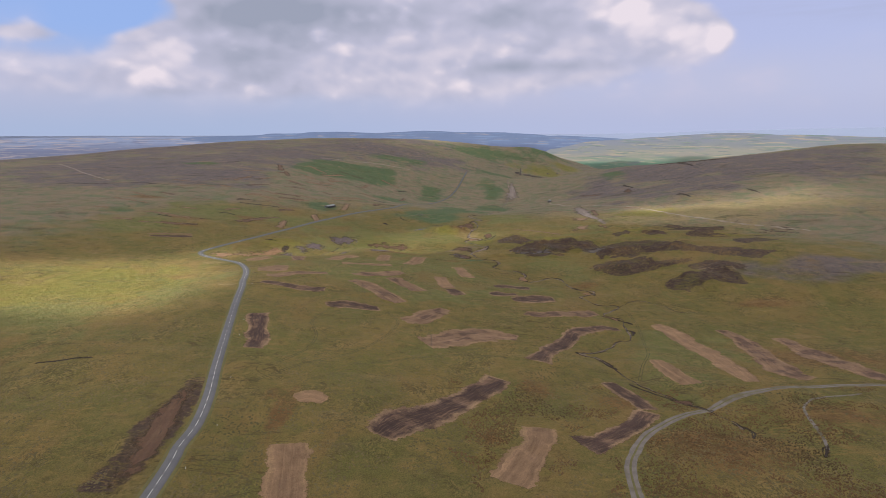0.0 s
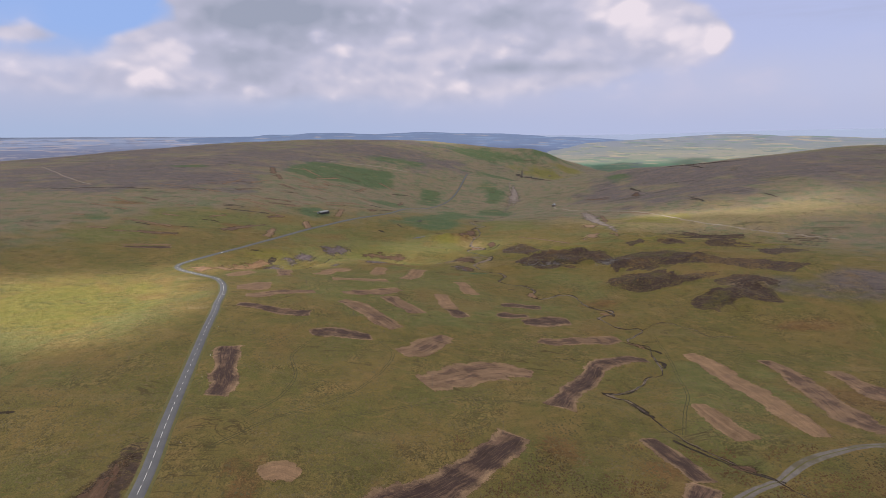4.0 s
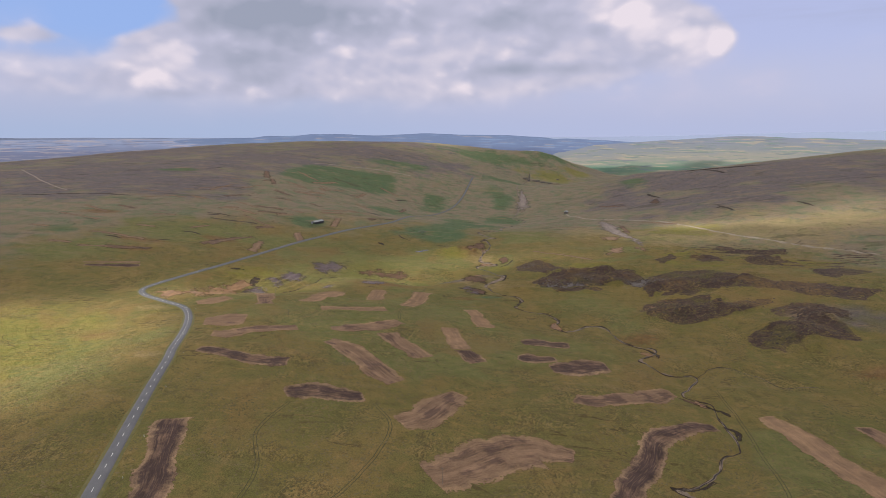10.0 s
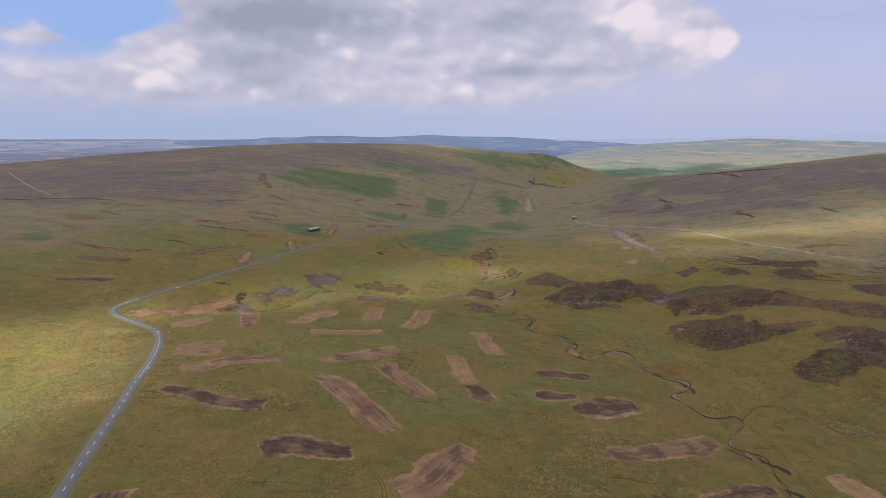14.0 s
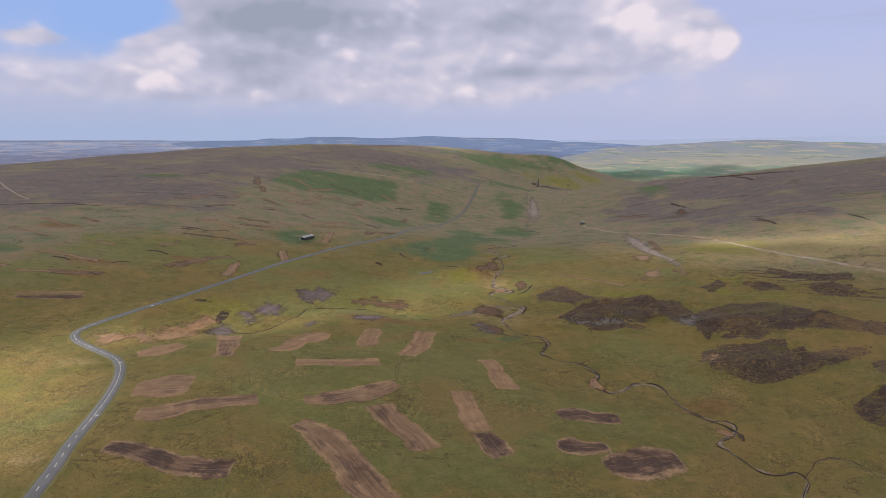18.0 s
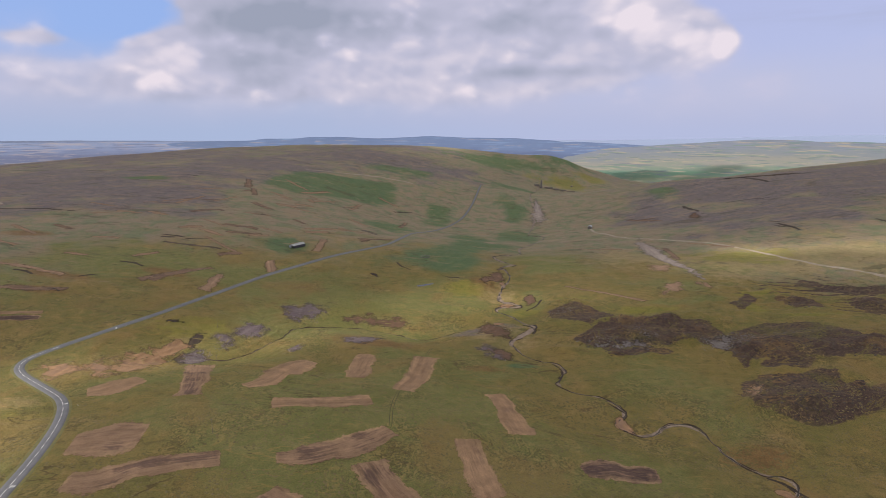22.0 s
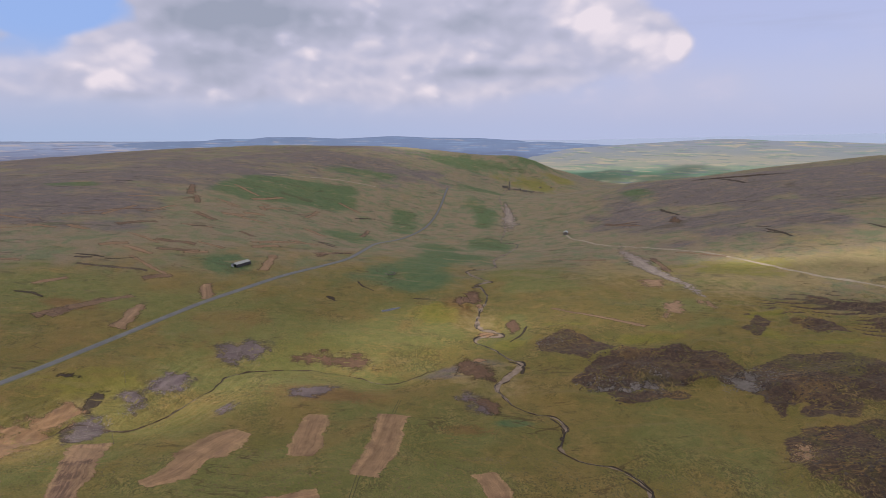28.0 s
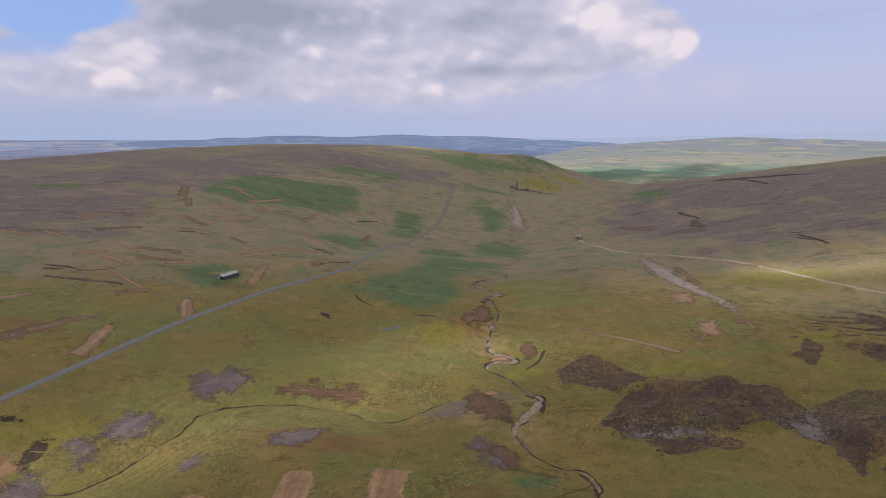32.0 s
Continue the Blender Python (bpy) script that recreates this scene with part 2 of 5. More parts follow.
def ground_material():
    n = material("moor_ground", 0.95)
    cov = n.read("cover").outputs["Color"]
    ch = n.node("ShaderNodeSeparateColor", i0=cov).outputs
    rush = n.read("rush").outputs["Fac"]
    patch = n.noise(n.pos, 0.018, 5.0, 0.6, 0.4)
    tuft = n.noise(n.pos, 0.11, 7.0, 0.70, 0.4)
    clump = n.noise(n.pos, 0.42, 5.0, 0.70, 0.2)
    blade = n.noise(n.pos, 1.5, 4.0, 0.7)
    field = n.noise(n.pos, 0.035, 6.0, 0.65, 0.6)
    c = n.mix(n.span(patch, 0.36, 0.64), (0.184, 0.143, 0.050), (0.140, 0.130, 0.043))
    c = n.mix(n.span(field, 0.50, 0.68, 0.0, 0.7), c, (0.120, 0.115, 0.033))
    c = n.mix(n.span(field, 0.32, 0.46, 0.6, 0.0), c, (0.240, 0.166, 0.067))
    c = n.mix(n.span(tuft, 0.52, 0.68, 0.0, 0.5), c, (0.265, 0.175, 0.074))
    c = n.mix(n.span(tuft, 0.34, 0.47, 0.6, 0.0), c, (0.094, 0.080, 0.029))

    def laid(c, weight, blend, low, high, most=1.0, break_up=2.0):
        w = n.math("ADD", weight, n.math("MULTIPLY", n.math("SUBTRACT", blend, 0.5), break_up))
        return n.mix(n.span(w, 0.20, 0.80, 0.0, most), c, n.mix(n.span(tuft, 0.38, 0.62), low, high))

    # far grass: distance haze put into the colour, greyer and bluer
    shifted = n.mix(n.span(field, 0.44, 0.60), (0.222, 0.176, 0.130), (0.146, 0.164, 0.100))
    c = n.mix(n.span(n.math("ADD", n.read("shifted").outputs["Fac"], n.math("MULTIPLY", n.math("SUBTRACT", patch, 0.5), 1.2)), 0.2, 0.9, 0.0, 0.92), c, shifted)
    # heather moor, its purple-grey partly distance haze put into the colour
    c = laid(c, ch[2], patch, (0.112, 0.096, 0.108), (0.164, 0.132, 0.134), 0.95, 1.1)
    c = laid(c, ch[1], patch, (0.132, 0.140, 0.047), (0.168, 0.160, 0.060))
    c = laid(c, ch[0], tuft, (0.215, 0.172, 0.078), (0.280, 0.214, 0.108), 0.75)
    c = laid(c, rush, clump, (0.142, 0.082, 0.036), (0.196, 0.116, 0.050), 0.85)
    c = laid(c, n.read("cover").outputs["Alpha"], patch, (0.068, 0.118, 0.056), (0.098, 0.136, 0.064), 1.0, 0.9)
    # yellow moss, and the yellow-green of sunlit grass put into the colour
    c = laid(c, n.read("moss_sunlit").outputs["Fac"], tuft, (0.150, 0.150, 0.030), (0.196, 0.176, 0.042), 0.80)
    # dark heather with grassy veins between
    heath = n.read("heath").outputs["Fac"]
    maze = n.noise(n.scaled(n.pos, (0.8, 1.5, 1.0)), 0.05, 6.0, 0.6, 1.0)
    w = n.math("ADD", heath, n.math("MULTIPLY", n.math("SUBTRACT", maze, 0.5), 0.75))
    vein = n.math("ABSOLUTE", n.math("SUBTRACT", n.noise(n.scaled(n.pos, (0.6, 1.7, 1.0)), 0.05, 5.0, 0.6, 0.8), 0.5))
    dark = n.math("MULTIPLY", n.span(w, 0.34, 0.46), n.span(vein, 0.004, 0.016, 0.25, 1.0))
    c = n.mix(dark, c, n.mix(n.span(clump, 0.35, 0.65), (0.056, 0.038, 0.036), (0.092, 0.063, 0.052)))
    # peat hags and sheep trods: thin dark and pale lines that follow the slope
    lie = n.scaled(n.pos, (0.35, 1.0, 1.0))
    hag = n.math("ABSOLUTE", n.math("SUBTRACT", n.noise(lie, 0.028, 4.0, 0.6, 0.9), 0.5))
    where = n.noise(n.pos, 0.012, 3.0, 0.6)
    c = n.mix(n.math("MULTIPLY", n.span(hag, 0.003, 0.011, 1.0, 0.0), n.span(where, 0.50, 0.60, 0.0, 0.6)), c, (0.051, 0.033, 0.017))
    trod = n.math("ABSOLUTE", n.math("SUBTRACT", n.noise(lie, 0.034, 4.0, 0.6, 0.7), 0.47))
    c = n.mix(n.math("MULTIPLY", n.span(trod, 0.002, 0.010, 1.0, 0.0), n.span(where, 0.42, 0.52, 0.3, 0.0)), c, (0.355, 0.219, 0.083))
    # short peat edges and cut banks on the heather moor
    lay = n.scaled(n.pos, (0.16, 1.0, 1.0))
    moor = n.span(ch[2], 0.05, 0.45, 0.25, 1.0)
    scar = n.noise(lay, 0.075, 4.0, 0.62, 0.5)
    c = n.mix(n.math("MULTIPLY", n.span(scar, 0.62, 0.68, 0.0, 0.6), moor), c, (0.048, 0.036, 0.030))
    c = n.mix(n.math("MULTIPLY", n.span(scar, 0.34, 0.40, 0.6, 0.0), moor), c, (0.262, 0.192, 0.128))
    # rough tussocky ground, pitted with dark strokes
    close = n.span(n.read("shifted").outputs["Fac"], 0.0, 0.6, 1.0, 0.25)
    zone = n.noise(n.pos, 0.022, 4.0, 0.6, 0.5)
    stroke = n.math("ABSOLUTE", n.math("SUBTRACT", n.noise(n.scaled(n.pos, (1.0, 0.7, 1.0)), 0.22, 4.0, 0.65, 1.2), 0.5))
    c = n.mix(n.math("MULTIPLY", n.span(stroke, 0.008, 0.035, 0.75, 0.0), n.math("MULTIPLY", n.span(zone, 0.50, 0.62), close)), c, (0.070, 0.056, 0.024))
    c = n.mix(n.math("MULTIPLY", n.span(stroke, 0.05, 0.12, 0.0, 0.5), n.math("MULTIPLY", n.span(zone, 0.50, 0.62), close)), c, (0.275, 0.200, 0.084))
    # old cuts, drains and sheep lays, drawn out along the slope
    away = n.math("SUBTRACT", 1.0, close)
    fleck = n.noise(n.scaled(n.pos, (0.42, 1.0, 1.0)), 0.026, 6.0, 0.72, 0.8)
    c = n.mix(n.math("MULTIPLY", n.span(fleck, 0.56, 0.64, 0.0, 0.70), away), c, (0.270, 0.190, 0.118))
    c = n.mix(n.math("MULTIPLY", n.span(fleck, 0.36, 0.43, 0.70, 0.0), away), c, (0.070, 0.062, 0.036))
    # broad drifts of greener and of browner grass
    drift = n.noise(n.scaled(n.pos, (1.0, 0.75, 1.0)), 0.012, 5.0, 0.62, 0.8)
    c = n.mix(n.math("MULTIPLY", n.span(drift, 0.53, 0.64, 0.0, 0.42), close), c, (0.112, 0.118, 0.032))
    c = n.mix(n.math("MULTIPLY", n.span(drift, 0.36, 0.46, 0.42, 0.0), close), c, (0.218, 0.140, 0.058))
    c = n.mix(n.span(clump, 0.56, 0.72, 0.0, 0.32), c, (0.267, 0.188, 0.076))
    c = n.mix(n.span(clump, 0.31, 0.44, 0.48, 0.0), c, (0.055, 0.048, 0.020))
    c = n.gain(c, n.span(blade, 0.28, 0.72, 0.62, 1.38, False))
    # warmer close by only; the far colours keep their painted haze
    c = n.mix(close, c, n.scaled(c, (1.015, 0.975, 0.90)))
    n.put(n.bsdf, "Base_Color", c)
    h = n.math("ADD", n.math("MULTIPLY", tuft, 2.2), n.math("ADD", n.math("MULTIPLY", clump, 1.2), n.math("MULTIPLY", blade, 0.4)))
    relief(n, h, 1.3, 1.0)
    return n.mat


def strip_material(name, bare, cut, fringe, core, streak, wild=0.0, halo=0.1):
    """Mown or burnt ground: a bare core, cut stalks round it, a ragged pale fringe. core: how far out the bare part reaches (0..1); wild: how uneven its outline is."""
    n = material(name, 0.95)
    edge = n.read("edge").outputs["Fac"]
    uv = n.node("ShaderNodeUVMap").outputs[0]
    info = n.node("ShaderNodeObjectInfo").outputs["Random"]
    own = n.node("ShaderNodeVectorMath", i0=uv, i1=n.gain((1.0, 1.0, 1.0), n.math("MULTIPLY", info, 90.0))).outputs[0]
    rag = n.noise(n.pos, 0.45, 6.0, 0.72)
    blot = n.noise(n.pos, 0.10, 5.0, 0.65, 0.5)
    lane = n.noise(n.scaled(own, (0.035, streak, 1.0)), 1.0, 5.0, 0.68)
    thin = n.noise(n.scaled(own, (0.10, streak * 3.4, 1.0)), 1.0, 3.0, 0.6)
    fine = n.noise(n.pos, 1.7, 5.0, 0.72)
    w = n.math("ADD", edge, n.math("MULTIPLY", n.math("SUBTRACT", rag, 0.5), 0.8))
    w = n.math("ADD", w, n.math("MULTIPLY", n.math("SUBTRACT", blot, 0.5), wild))
    smear = n.noise(n.pos, 0.06, 4.0, 0.55, 0.3)
    inner = n.math("ADD", n.math("MULTIPLY", n.math("SUBTRACT", smear, 0.5), 3.2), n.math("MULTIPLY", n.math("SUBTRACT", lane, 0.5), 1.3))
    inner = n.math("SUBTRACT", n.math("ADD", inner, n.math("MULTIPLY", n.math("SUBTRACT", info, 0.5), 0.35)), n.span(edge, 0.5, 1.0, 0.0, 0.4))
    c = n.mix(n.span(lane, 0.36, 0.64), cut, tuple(0.76 * v for v in cut))
    row = n.node("ShaderNodeSeparateXYZ", i0=uv).outputs[1]
    row = n.math("SINE", n.math("ADD", n.math("MULTIPLY", row, 3.1), n.math("MULTIPLY", n.noise(n.pos, 0.12, 3.0), 14.0)))
    inner = n.math("ADD", inner, n.math("MULTIPLY", row, 0.05))
    c = n.mix(n.span(inner, -core - 0.22, -core + 0.30, 0.0, 0.96), c, bare)
    c = n.mix(n.span(thin, 0.50, 0.68, 0.0, 0.35), c, tuple(0.5 * (a + b) for a, b in zip(cut, fringe)))
    rim = n.math("MULTIPLY", n.span(w, 0.52 - 0.3 * halo, 0.85), n.span(n.noise(n.pos, 0.055, 4.0, 0.6), 0.40 - 0.15 * halo, 0.60 - 0.1 * halo))
    c = n.mix(n.math("MULTIPLY", rim, 0.75), c, fringe)
    c = n.gain(c, n.span(blot, 0.32, 0.68, 0.78, 1.18, False))
    c = n.gain(c, n.math("MULTIPLY", n.span(fine, 0.28, 0.72, 0.70, 1.28, False), n.span(info, 0.0, 1.0, 0.88, 1.12, False)))
    n.put(n.bsdf, "Base_Color", c)
    relief(n, n.math("ADD", n.math("MULTIPLY", thin, 0.8), n.math("ADD", lane, fine)), 0.5, 0.9)
    clear = n.node("ShaderNodeBsdfTransparent")
    m = n.node("ShaderNodeMixShader", i0=n.span(w, *((0.40, 1.0) if wild > 1.5 else (0.86, 0.92))))
    n.tree.links.new(n.bsdf.outputs[0], m.inputs[1])
    n.tree.links.new(clear.outputs[0], m.inputs[2])
    n.tree.links.new(m.outputs[0], n.out.inputs[0])
    return n.mat


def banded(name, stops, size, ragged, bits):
    """Far slopes in long bands: colours by how far up they lie, with distance haze put into them, their edges ragged,
    with paler and darker streaks of fields on them.
    """
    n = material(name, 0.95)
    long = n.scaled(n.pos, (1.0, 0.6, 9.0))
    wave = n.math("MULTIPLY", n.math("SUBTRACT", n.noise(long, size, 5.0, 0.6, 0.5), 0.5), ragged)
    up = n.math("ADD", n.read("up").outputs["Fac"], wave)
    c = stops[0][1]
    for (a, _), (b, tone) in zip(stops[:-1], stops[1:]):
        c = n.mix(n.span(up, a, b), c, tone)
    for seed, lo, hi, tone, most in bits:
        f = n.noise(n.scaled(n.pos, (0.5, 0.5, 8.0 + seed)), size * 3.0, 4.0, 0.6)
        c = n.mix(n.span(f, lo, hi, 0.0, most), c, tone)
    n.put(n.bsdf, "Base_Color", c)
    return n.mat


MAT = {
    "ground": ground_material(),
    "pale": strip_material("cut_straw", (0.193, 0.119, 0.077), (0.269, 0.167, 0.099), (0.305, 0.201, 0.110), -0.42, 0.40, 0.4, 0.05),
    "brown": strip_material("cut_brown", (0.102, 0.062, 0.047), (0.240, 0.150, 0.094), (0.300, 0.196, 0.110), -0.10, 0.45, 0.4, 0.08),
    "dark": strip_material("bare_peat", (0.062, 0.038, 0.033), (0.190, 0.118, 0.080), (0.335, 0.222, 0.128), 0.24, 0.45, 0.5, 0.25),
    "pale_far": strip_material("old_cut_straw", (0.190, 0.118, 0.081), (0.264, 0.168, 0.108), (0.269, 0.189, 0.099), -0.4, 0.40, 1.7),
    "brown_far": strip_material("old_cut_brown", (0.112, 0.071, 0.052), (0.197, 0.126, 0.083), (0.241, 0.168, 0.090), -0.05, 0.45, 1.7, 0.2),
    "dark_far": strip_material("old_bare_peat", (0.060, 0.043, 0.038), (0.120, 0.084, 0.066), (0.180, 0.136, 0.086), 0.25, 0.45, 1.7, 0.2),
    "spoil": strip_material("pale_spoil", (0.225, 0.180, 0.162), (0.310, 0.255, 0.228), (0.150, 0.118, 0.080), 0.0, 0.3, 2.0),
    "hag": strip_material("peat_hag", (0.040, 0.029, 0.024), (0.074, 0.053, 0.038), (0.120, 0.100, 0.046), 0.3, 0.4, 2.6),
    "earth": strip_material("brown_earth", (0.114, 0.066, 0.045), (0.156, 0.094, 0.061), (0.147, 0.108, 0.049), 0.25, 0.3, 2.0),
    "scree": strip_material("grey_scree", (0.118, 0.090, 0.098), (0.160, 0.124, 0.128), (0.150, 0.120, 0.095), 0.1, 0.3, 1.8),
    "scarp": strip_material("pink_clay", (0.230, 0.140, 0.092), (0.320, 0.190, 0.108), (0.200, 0.150, 0.078), 0.0, 0.3, 2.0),
    "heather": strip_material("dark_heather", (0.060, 0.040, 0.031), (0.106, 0.072, 0.050), (0.098, 0.078, 0.044), 0.35, 0.2, 1.7),
    "rubble": strip_material("grey_rubble", (0.086, 0.070, 0.066), (0.165, 0.142, 0.135), (0.075, 0.056, 0.046), 0.0, 0.3, 3.0),
    "gravel": two_tone("stream_gravel", (0.270, 0.205, 0.165), (0.175, 0.134, 0.106), 0.25, third=(0.11, 0.085, 0.064)),
    # dark peat, with the shadow of the stream banks put into the colour
    "peat": two_tone("peat_bank", (0.040, 0.027, 0.020), (0.075, 0.050, 0.036), 0.4),
    "track": two_tone("stone_track", (0.200, 0.175, 0.160), (0.150, 0.130, 0.120), 0.25, third=(0.12, 0.10, 0.06)),
    "pale_track": two_tone("pale_stone_track", (0.330, 0.270, 0.215), (0.255, 0.205, 0.160), 0.2, third=(0.20, 0.16, 0.10)),
    "asphalt": two_tone("worn_asphalt", (0.116, 0.116, 0.128), (0.142, 0.140, 0.152), 0.12, 0.8, 0.01, 20.0),
    "rut": two_tone("wheel_rut", (0.074, 0.070, 0.030), (0.105, 0.094, 0.040), 0.3),
    "verge": two_tone("trampled_verge", (0.150, 0.130, 0.050), (0.110, 0.105, 0.040), 0.35),
    "paint": two_tone("road_paint", (0.72, 0.72, 0.70), (0.60, 0.60, 0.58), 0.8, 0.7, 0.004),
    "wood": two_tone("weathered_pole", (0.125, 0.100, 0.080), (0.170, 0.140, 0.115), 1.2),
    "metal": two_tone("galvanised_sheet", (0.33, 0.34, 0.36), (0.26, 0.27, 0.29), 0.35, 0.5),
    "boarding": two_tone("dark_boarding", (0.060, 0.060, 0.070), (0.085, 0.080, 0.085), 0.6),
    "stone": two_tone("field_stone", (0.215, 0.190, 0.176), (0.140, 0.122, 0.114), 0.7, third=(0.10, 0.10, 0.07)),
    # backdrops: distance haze, and cloud shade on the ridge, put into the colours
    "horizon": banded("hazed_skyline", ((0.0, (0.150, 0.185, 0.290)), (0.5, (0.175, 0.210, 0.310))), 0.002, 0.4, ()),
    "lowland": banded("hazed_lowland", ((0.0, (0.075, 0.078, 0.120)), (0.5, (0.072, 0.085, 0.150)), (0.85, (0.120, 0.148, 0.240))), 0.004, 0.3, ((1, 0.52, 0.60, (0.220, 0.190, 0.200), 0.6), (3, 0.54, 0.62, (0.060, 0.074, 0.140), 0.7))),
    "far": banded("hazed_moor", ((0.0, (0.062, 0.070, 0.118)), (0.45, (0.055, 0.072, 0.135)), (0.75, (0.072, 0.100, 0.182))), 0.003, 0.35, ((1, 0.58, 0.66, (0.190, 0.175, 0.190), 0.55), (3, 0.54, 0.64, (0.100, 0.145, 0.245), 0.7))),
    "pasture": banded("hazed_pasture", ((0.0, (0.150, 0.138, 0.092)), (0.22, (0.112, 0.128, 0.088)), (0.36, (0.064, 0.118, 0.086)), (0.48, (0.105, 0.132, 0.108)), (0.60, (0.145, 0.142, 0.132)), (0.78, (0.112, 0.124, 0.142)), (0.95, (0.108, 0.120, 0.158))), 0.004, 0.40,
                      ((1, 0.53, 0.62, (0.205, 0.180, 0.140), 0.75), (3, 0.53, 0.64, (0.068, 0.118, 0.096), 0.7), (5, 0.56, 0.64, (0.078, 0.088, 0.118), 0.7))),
    "rush": two_tone("rusty_rushes", (0.138, 0.080, 0.036), (0.186, 0.112, 0.052), 0.06, third=(0.09, 0.07, 0.034)),
    "heath": two_tone("heather_sprigs", (0.050, 0.037, 0.034), (0.082, 0.062, 0.053), 0.15, third=(0.12, 0.10, 0.085)),
    "tuft": two_tone("tussock_grass", (0.138, 0.112, 0.050), (0.190, 0.148, 0.074), 0.05, third=(0.082, 0.078, 0.030)),
}


def water_material(rough=0.45, shine=0.15):
    n = material("stream_water", rough)
    n.put(n.bsdf, "Base_Color", (0.020, 0.016, 0.013, 1.0))
    n.bsdf.inputs["Specular IOR Level"].default_value = shine
    relief(n, n.noise(n.pos, 1.5, 4.0), 0.05, 0.4)
    return n.mat


def cloud_material():
    n = material("cloud", 1.0)
    n.tree.nodes.remove(n.bsdf)
    clear, soft = n.node("ShaderNodeBsdfTransparent"), n.node("ShaderNodeBsdfTranslucent")
    m = n.node("ShaderNodeMixShader", i0=n.span(n.math("ADD", n.read("depth").outputs["Fac"], n.math("MULTIPLY", n.noise(n.pos, 0.006, 3.0), 0.3)), 0.12, 0.62, 0.10, 0.80))
    n.tree.links.new(clear.outputs[0], m.inputs[1])
    n.tree.links.new(soft.outputs[0], m.inputs[2])
    n.tree.links.new(m.outputs[0], n.out.inputs[0])
    return n.mat


MAT["water"], MAT["cloud"], MAT["pool"] = water_material(), cloud_material(), water_material(0.12, 0.5)

# ---- lie of the land ----
NEAR = [1.0, 6.8, 1.3, -6.3, -0.6, 4.3, -4.8, -5.7, 6.4, 2.7, -7.5, -0.7, 18.5, -27.6, -22.3, -11.4, -0.3, -17.9, -18.0, 32.7, -3.0, -9.0, -23.8, 16.9, -24.6]
HILLS = [(-450, 1250, 260, 2.8), (-450, 1650, 260, 28.4), (-100, 1250, 260, -4.3), (-100, 1650, 260, -64.2), (250, 1250, 260, -24.8), (250, 1650, 260, -38.7),
         (600, 1250, 260, 19.2), (600, 1650, 260, -23.4), (-900, 800, 500, 10.2), (900, 800, 500, -30.0), (-1000, 1700, 600, 27.5), (1000, 1750, 450, 69.6), (1700, 1900, 600, -15.1)]
FELLS = [(-1000, 2700, 600, 63.0), (-300, 2500, 450, 29.0), (100, 2900, 400, 53.5), (450, 2450, 380, -124.2), (900, 2800, 450, -6.5), (1700, 2900, 600, -6.0), (-2200, 3400, 900, -29.9),
         (-600, 4200, 900, 34.2), (1000, 3700, 600, -67.8), (2000, 4000, 800, 8.0), (-400, 2900, 900, 20.0), (150, 2950, 330, 16.0), (720, 2050, 260, 34.0), (1150, 2000, 330, 4.0), (1700, 1900, 400, 12.0), (2750, 4600, 1000, 95.0), (-3000, 4300, 900, -30.0), (-900, -300, 900, 12.0), (900, -300, 900, 9.5), (-2000, 1500, 1000, 23.6), (2000, 1500, 900, 40.0)]
FELLS += [(330, 2880, 150, 11.8), (520, 2900, 140, 64.8), (640, 2900, 120, -37.0), (640, 2030, 140, 6.8), (820, 2020, 140, -19.7), (980, 1950, 150, -9.3), (1200, 1950, 190, -25.7), (1500, 2000, 230, -5.2)]
HILLS += FELLS + [(-400 + 200 * (i % 5), 100 + 200 * (i // 5), 140, h) for i, h in enumerate(NEAR)]

SWELL = [0.4, 3.1, 4.2, -0.2, -0.7, 1.3, 0.8, 0.1, 0.2, 1.5, 1.5, -3.9, -4.5, 1.1, 1.9, 0.3, 1.4, 1.7, -4.4, -7.1, -2.9, 0.7, 1.3, 0.2, 1.4, 2.8, -2, -6.5, 2, 5.7, -0.2, -0.5, -3.3, -2.3, 2.7, -1.6, -1.4, 3, -2.2, -1, -1.7, 0.6, -3.5, 4, 1.2, -3.4, -1.9, -0.4, -0.3, 1.9, -2.3, 5, 0.7, -5.7, -0.8, 0.2, -3.5, -3, -1.9, -0.7, -3.6, -2.9, 0.7, 0.3, -2.3, -2.1, -2.1, -2.4, -1.5, -0.1, 0.4, 0.1]
HILLS += [(-300 + 100 * (i % 8), 240 + 100 * (i // 8), 80, h) for i, h in enumerate(SWELL)]

ROAD = [(-70, -120), (-95, 20), (-112, 120), (-120, 202), (-123, 221), (-124, 240), (-131, 270), (-146, 317), (-165, 380), (-185, 450), (-197, 495), (-204, 516), (-212, 544), (-223, 576),
        (-237, 608), (-251, 633), (-264, 649), (-277, 659), (-300, 674), (-318, 686), (-329, 698), (-332, 713), (-324, 738), (-307, 779), (-291, 820), (-275, 877), (-259, 937),
        (-242, 983), (-218, 1026), (-186, 1078), (-148, 1129), (-121, 1179), (-108, 1255), (-97, 1376), (-72, 1480), (-38, 1600), (0, 1720), (28, 1840), (50, 1975), (72, 2152)]
STREAM = [(330, 2500), (304, 2443), (223, 2053), (208, 1836), (179, 1679), (155, 1568), (181, 1522), (145, 1413), (102, 1299), (86, 1194), (47, 1167), (46, 1143), (58, 1122), (70, 1104), (58, 1100), (44, 1081), (53, 1083), (57, 1051), (52, 1027), (41, 993), (36, 965), (38, 952), (48, 943), (58, 932), (54, 929), (37, 933), (30, 921), (43, 903), (55, 871), (62, 859), (56, 848), (44, 832), (36, 823), (35, 813)]
